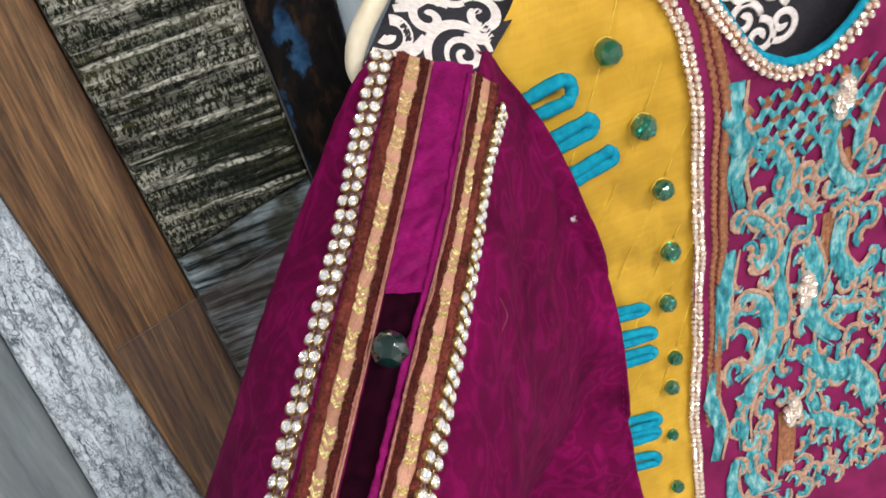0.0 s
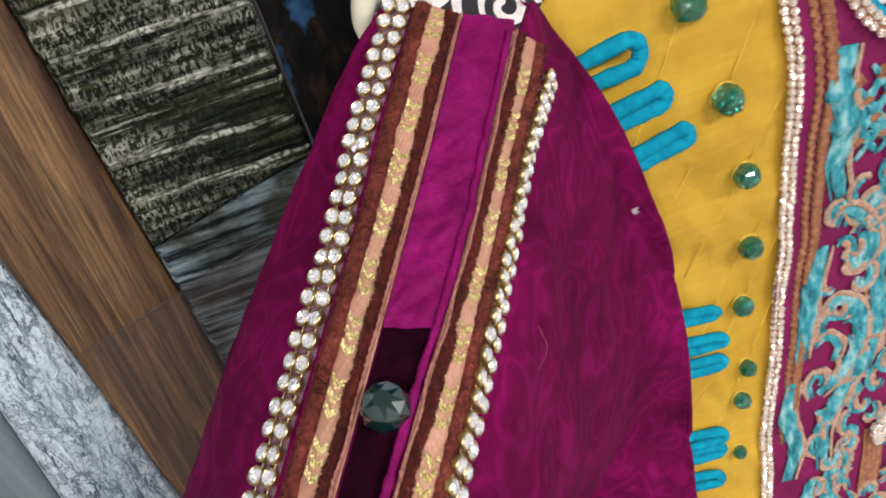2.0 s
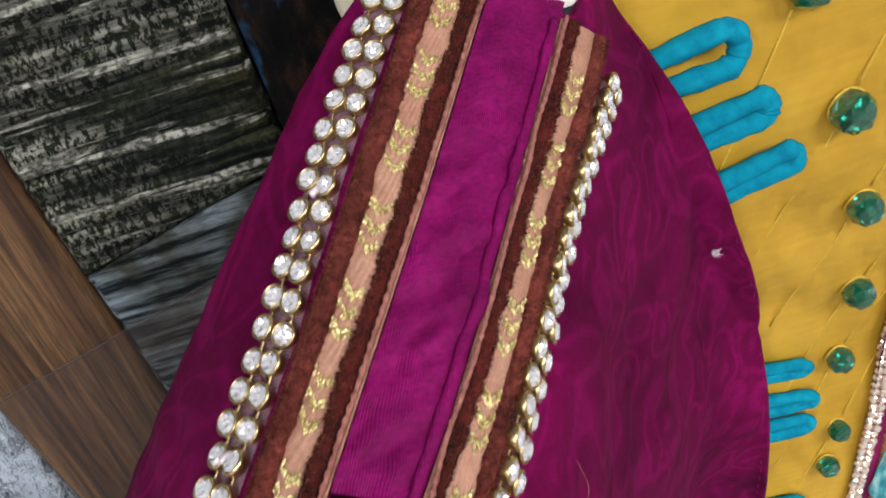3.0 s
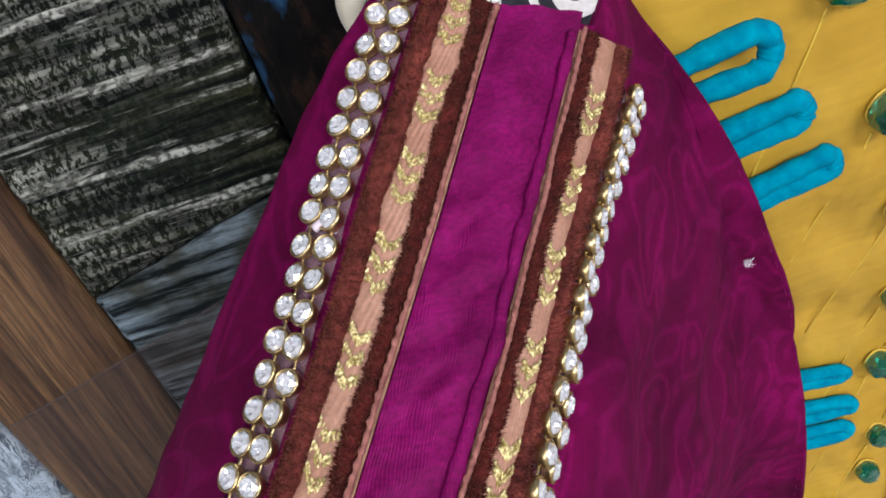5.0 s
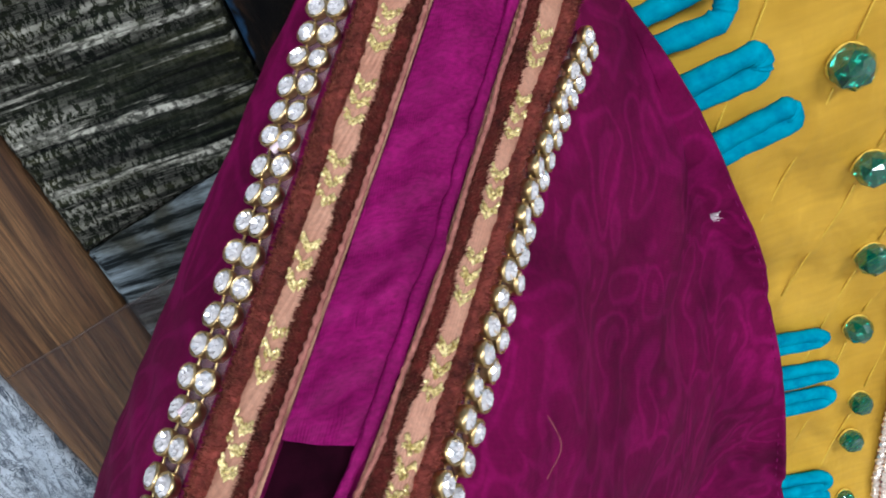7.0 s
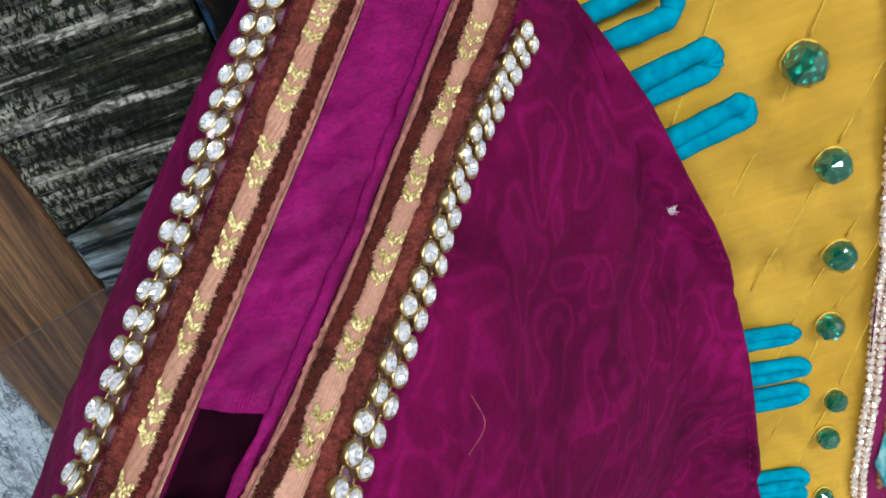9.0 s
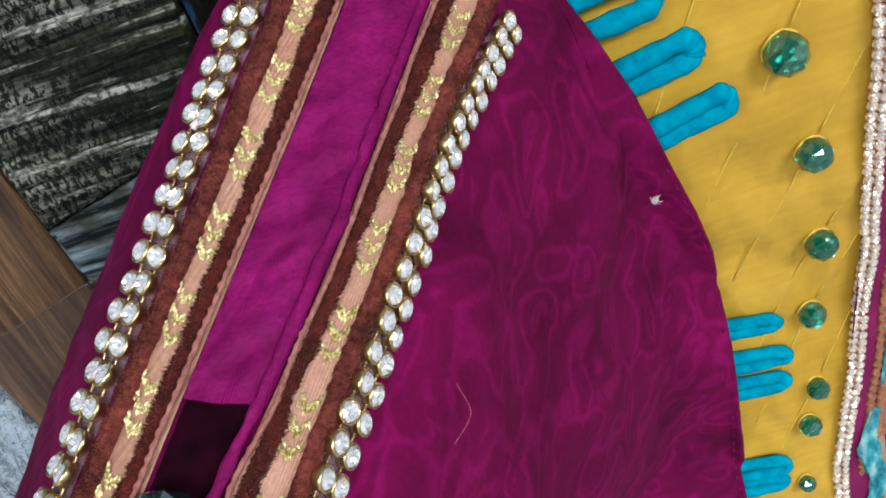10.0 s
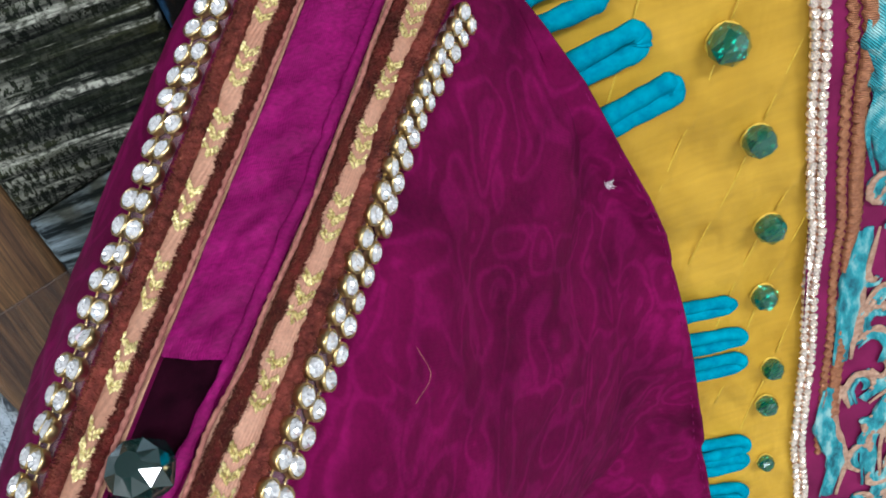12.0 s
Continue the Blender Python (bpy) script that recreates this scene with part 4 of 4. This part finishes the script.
    # trellis below the neckline
    for k in range(7):
        x0 = 0.1115 + k * 0.0068
        for s in (-1, 1):
            pts = []
            for q in range(7):
                f = q / 6
                x = x0 + s * 0.020 * (f - 0.5)
                z = 1.4060 - 0.030 * f
                if 0.1095 < x < 0.165 and z < neck_z(x) - 0.005:
                    pts.append((x, z))
            if len(pts) > 2:
                stroke(pts, 0.0011, "", "trellis", "teal_thread", 0.0013)
        for q in range(4):
            x, z = x0 + 0.0034 * (q % 2), 1.4025 - q * 0.0066
            if x < 0.165 and z < neck_z(x) - 0.006:
                part("copper_knot", tube("copper_knot", [on_body(x, z + 0.0022, 0.0008), on_body(x, z, 0.0014), on_body(x, z - 0.0022, 0.0008)], lambda t: 0.0021 * math.sin(math.pi * (0.15 + 0.7 * t)), "copper", 7, 0.5), bodice)
    crystal = crystal_mesh("crystal", 0.0021, 0.0016, "crystal_warm", 8)
    for x, z in ((0.1456, 1.3942), (0.1400, 1.3155), (0.1343, 1.2567)):
        motif = part("crystal_flower", tube("crystal_flower", [on_body(x, z + 0.005, 0.001), on_body(x, z, 0.0016), on_body(x - 0.001, z - 0.005, 0.001)], 0.0018, "copper", 8, 0.5), tunic, "oval cluster of champagne crystals")
        for dx, dz, s in ((0, 0.0052, 1.0), (0.0012, 0.0016, 0.9), (-0.0018, 0.0014, 0.9), (0.0012, -0.0018, 0.9), (-0.0018, -0.002, 0.9), (-0.001, -0.0055, 0.8)):
            ob = part("crystal", crystal, motif)
            ob.matrix_world = frame_on(on_body(x + dx, z + dz, 0.0024), Vector((dx * 120, -1, dz * 60)), Vector((0.2, 0, 1))) @ Matrix.Scale(s * 1.35, 4)
    return bodice


SCROLLS = [
    (((0.1086, 1.4134), (0.1075, 1.4026), (0.1108, 1.3907), (0.1102, 1.3777), (0.1136, 1.3638)), 0.0030),
    (((0.1165, 1.3878), (0.1234, 1.3835), (0.1290, 1.3719), (0.1276, 1.3592), (0.1209, 1.3520), (0.1154, 1.3615)), 0.0022),
    (((0.1129, 1.3520), (0.1168, 1.3580), (0.1254, 1.3484), (0.1277, 1.3375), (0.1222, 1.3328), (0.1193, 1.3411)), 0.0018),
    (((0.1118, 1.3447), (0.1093, 1.3317), (0.1069, 1.3172), (0.1052, 1.3019)), 0.0024),
    (((0.1325, 1.3754), (0.1334, 1.3615), (0.1394, 1.3508), (0.1464, 1.3484)), 0.0020),
    (((0.1510, 1.4026), (0.1454, 1.3927), (0.1442, 1.3777), (0.1504, 1.3615), (0.1604, 1.3520), (0.1684, 1.3496)), 0.0028),
    (((0.1604, 1.3927), (0.1572, 1.3847), (0.1562, 1.3708), (0.1614, 1.3615)), 0.0020),
    (((0.1110, 1.3150), (0.1158, 1.3228), (0.1229, 1.3172), (0.1250, 1.3041), (0.1197, 1.2908), (0.1111, 1.2839)), 0.0022),
    (((0.1090, 1.3062), (0.1140, 1.3084), (0.1181, 1.3030), (0.1164, 1.2965)), 0.0014),
    (((0.1317, 1.3375), (0.1298, 1.3239), (0.1310, 1.3084), (0.1266, 1.2931), (0.1184, 1.2792), (0.1135, 1.2649), (0.1132, 1.2473)), 0.0026),
    (((0.1410, 1.3351), (0.1448, 1.3217), (0.1420, 1.3062), (0.1476, 1.2931), (0.1551, 1.2839)), 0.0034),
    (((0.1554, 1.3399), (0.1537, 1.3261), (0.1580, 1.3150), (0.1650, 1.3127), (0.1709, 1.3194)), 0.0030),
    (((0.1510, 1.3041), (0.1574, 1.2976), (0.1655, 1.2954), (0.1719, 1.2885)), 0.0022),
    (((0.1026, 1.2931), (0.1004, 1.2792), (0.1034, 1.2624), (0.1002, 1.2473)), 0.0024),
    (((0.1423, 1.2816), (0.1496, 1.2700), (0.1605, 1.2649), (0.1681, 1.2548), (0.1723, 1.2394)), 0.0040),
    (((0.1433, 1.2599), (0.1486, 1.2447), (0.1577, 1.2368), (0.1658, 1.2263)), 0.0030),
    (((0.1172, 1.2473), (0.1152, 1.2315), (0.1206, 1.2184), (0.1288, 1.2157)), 0.0026),
    (((0.1747, 1.3375), (0.1810, 1.3150), (0.1776, 1.2931), (0.1856, 1.2700)), 0.0030),
    (((0.1687, 1.4046), (0.1670, 1.3898), (0.1748, 1.3731), (0.1740, 1.3556)), 0.0030),
    (((0.1089, 1.2421), (0.1068, 1.2263), (0.1096, 1.2079), (0.1062, 1.1921)), 0.0024),
]
COPPERS = [(0.1497, 1.3328, 0.022, 0.0030), (0.1283, 1.3217, 0.024, 0.0026), (0.1323, 1.2394, 0.034, 0.0038), (0.1530, 1.3650, 0.012, 0.0022)]


def spiral(cx, cz, r0, r1, a0, turns, steps=26):
    """Places of a flat spiral, from its rim to its eye."""
    out = []
    for k in range(steps + 1):
        t = k / steps
        a = a0 + turns * 2 * math.pi * t
        r = r0 + (r1 - r0) * t
        out.append((cx + r * math.cos(a), cz + r * math.sin(a)))
    return out


def build_shoulder(tunic):
    """Black cotton shoulder piece with a printed white scroll, seen above the sleeve's seam."""
    def at2(p, q, lift=0.0):
        seam_q = table(p, (0.0048, 0.0389), (0.015, 0.0343), (0.0259, 0.0276), (0.036, 0.0308))
        seam_h = table(p, (0.0048, 0.0300), (0.015, 0.0258), (0.0259, 0.0280), (0.036, 0.0370))
        h = seam_h + 0.0008 + 0.9 * (q - seam_q) + 0.0025 * smooth((seam_q - q) / 0.002) + 0.0005 * noise.noise(Vector((p * 120, q * 120, 0)))
        return CENTRE + AXIS_P * p + AXIS_Q * q + AXIS_H * (h - lift)

    def sides2(q):
        return 0.0042 + 0.96 * (q - 0.0391), 0.0348 + 1.36 * (q - 0.0314)

    def at(i, j):
        q0 = table(j, (0, 0.0370), (0.3, 0.0320), (0.65, 0.0250), (1, 0.0280))
        q = q0 + (0.078 - q0) * i
        pl, pr = sides2(q)
        return at2(pl + (pr - pl) * j, q)
    shoulder = part("shoulder", grid_mesh("shoulder", 40, 40, at, "black"), tunic, "black cotton shoulder printed with white scrolls")
    rnd = random.Random(3)

    def ribbon(pts, wide):
        vv, ff, inside = [], [], {}
        n = len(pts)
        for k, (p, q) in enumerate(pts):
            p2, q2 = pts[min(k + 1, n - 1)]
            p1, q1 = pts[max(k - 1, 0)]
            ln = math.hypot(p2 - p1, q2 - q1) or 1
            wd = wide * (0.35 + 0.65 * math.sin(math.pi * (0.08 + 0.84 * k / (n - 1))))
            for s in (-1, 1):
                pp, qq = p + s * (q2 - q1) / ln * wd, q - s * (p2 - p1) / ln * wd
                pl, pr = sides2(qq)
                inside[k] = inside.get(k, True) and pl < pp < pr
                vv.append(at2(pp, qq, 0.00015))
            if k and inside[k] and inside[k - 1]:
                ff.append((2 * k - 2, 2 * k - 1, 2 * k + 1, 2 * k))
        if ff:
            part("white_scroll", mesh_from("white_scroll", vv, ff, "white_print"), shoulder, "printed white scroll")
    for cx, cz, r0, r1, a0, turns, wide in (
            (0.0278, 0.0288, 0.0052, 0.0008, 3.4, -1.35, 0.0010), (0.0270, 0.0290, 0.0090, 0.0078, 3.3, -0.55, 0.0013), (0.0120, 0.0392, 0.0055, 0.0010, 4.2, 1.2, 0.0015), (0.0235, 0.0405, 0.0052, 0.0010, 0.5, 1.2, 0.0013),
            (0.0370, 0.0375, 0.0055, 0.0010, 2.0, -1.2, 0.0013), (0.0330, 0.0475, 0.0058, 0.0012, 5.0, -1.2, 0.0016), (0.0205, 0.0500, 0.0055, 0.0010, 1.0, 1.2, 0.0015), (0.0460, 0.0470, 0.0060, 0.0010, 3.0, 1.2, 0.0015),
            (0.0400, 0.0570, 0.0065, 0.0010, 0.4, 1.2, 0.0016), (0.0270, 0.0600, 0.0065, 0.0010, 2.4, -1.2, 0.0016), (0.0540, 0.0590, 0.0065, 0.0010, 4.0, -1.2, 0.0016)):
        ribbon(spiral(cx - 0.001, cz + 0.0035, r0, r1, a0, turns), wide)
    for pts in (((0.0025, 0.0328), (0.007, 0.0335), (0.012, 0.0305), (0.0165, 0.0300)), ((0.006, 0.0370), (0.011, 0.0335), (0.016, 0.0335), (0.020, 0.0360)), ((0.014, 0.0450), (0.020, 0.0445), (0.026, 0.0455), (0.030, 0.0420)), ((0.030, 0.0335), (0.034, 0.0315), (0.0375, 0.0320)),
                ((0.040, 0.0430), (0.044, 0.0410), (0.048, 0.0415))):
        line = spline([(p - 0.001, q + 0.0035, 0) for p, q in pts], 7)
        ribbon([(v.x, v.y) for v in line], 0.0015)
    return shoulder


def build_lining(tunic):
    """The back of the neck, seen inside the neckline."""
    back = part("back_lining", grid_mesh("back_lining", 20, 30, lambda i, j: Vector((0.085 + 0.080 * j, -0.0040, 1.385 + 0.085 * i)), "black"), tunic, "black and white printed back lining")
    k = 0
    for cx, cz, s in ((0.1195, 1.4240, 1), (0.1295, 1.4320, -1), (0.1145, 1.4360, -1), (0.1325, 1.4190, 1), (0.1385, 1.4400, 1), (0.1235, 1.4450, 1), (0.1245, 1.4170, -1), (0.1215, 1.4340, 1), (0.1375, 1.4290, -1)):
        pts = [Vector((x, -0.0043, z)) for x, z in spiral(cx, cz, 0.0058, 0.0008, k * 1.3, s * 1.3)]
        part("white_scroll", tube("white_scroll", pts, 0.0013, "white_print", 6, 0.12), back, "printed white scroll")
        k += 1


def build_hanger():
    pts = [Vector((0.0040, -0.0200, 1.4530)), Vector((0.0042, -0.0205, 1.4580)), Vector((0.0068, -0.0210, 1.4645)), Vector((0.0120, -0.0210, 1.4705)), Vector((0.0240, -0.018, 1.481)), Vector((0.0400, -0.012, 1.492))]
    hanger = tagged(new("padded_hanger", tube("padded_hanger", spline(pts, 8), lambda t: 0.0026 * (0.5 + 0.5 * math.sin(math.pi * min(0.5, 0.1 + t))), "cream", 14)), "cream satin padded hanger end under the shoulder", "hanger")
    return hanger


def build_tunic():
    tunic = tagged(new("tunic"), "magenta and mustard festive tunic with crystal trims, hung on boards", "garment")
    build_sleeve(tunic)
    build_ribbon(tunic, ribbon_left, False, -0.0325, 0.092, 1)
    build_ribbon(tunic, ribbon_right, True, -0.0335, 0.092, 2)
    build_chain(tunic, chain_left, -0.0303, 0.088, 0.00347, 0.00292, 0, 0.0003, "double row of claw-set crystals on brass cups", (-0.0050, 0.0208), 1)
    build_chain(tunic, chain_right, -0.0278, 0.088, 0.00347, 0.0027, 8, 0.0005, "double row of crystals along the fold", (), 2)
    bead = part("slit_bead", faceted_bead("slit_bead", 0.0038, "teal_glass", 9), tunic, "large faceted dark teal glass bead")
    bead.matrix_world = frame_on(sleeve(0.0264, -0.0066, 0.0012), sleeve_normal(0.0264, -0.0066), Vector((0.3, 0, 1)))
    build_yoke(tunic)
    build_bodice(tunic)
    build_shoulder(tunic)
    build_lining(tunic)


build_room()
build_hanger()
build_tunic()
build_sheer_panel()
build_boards()
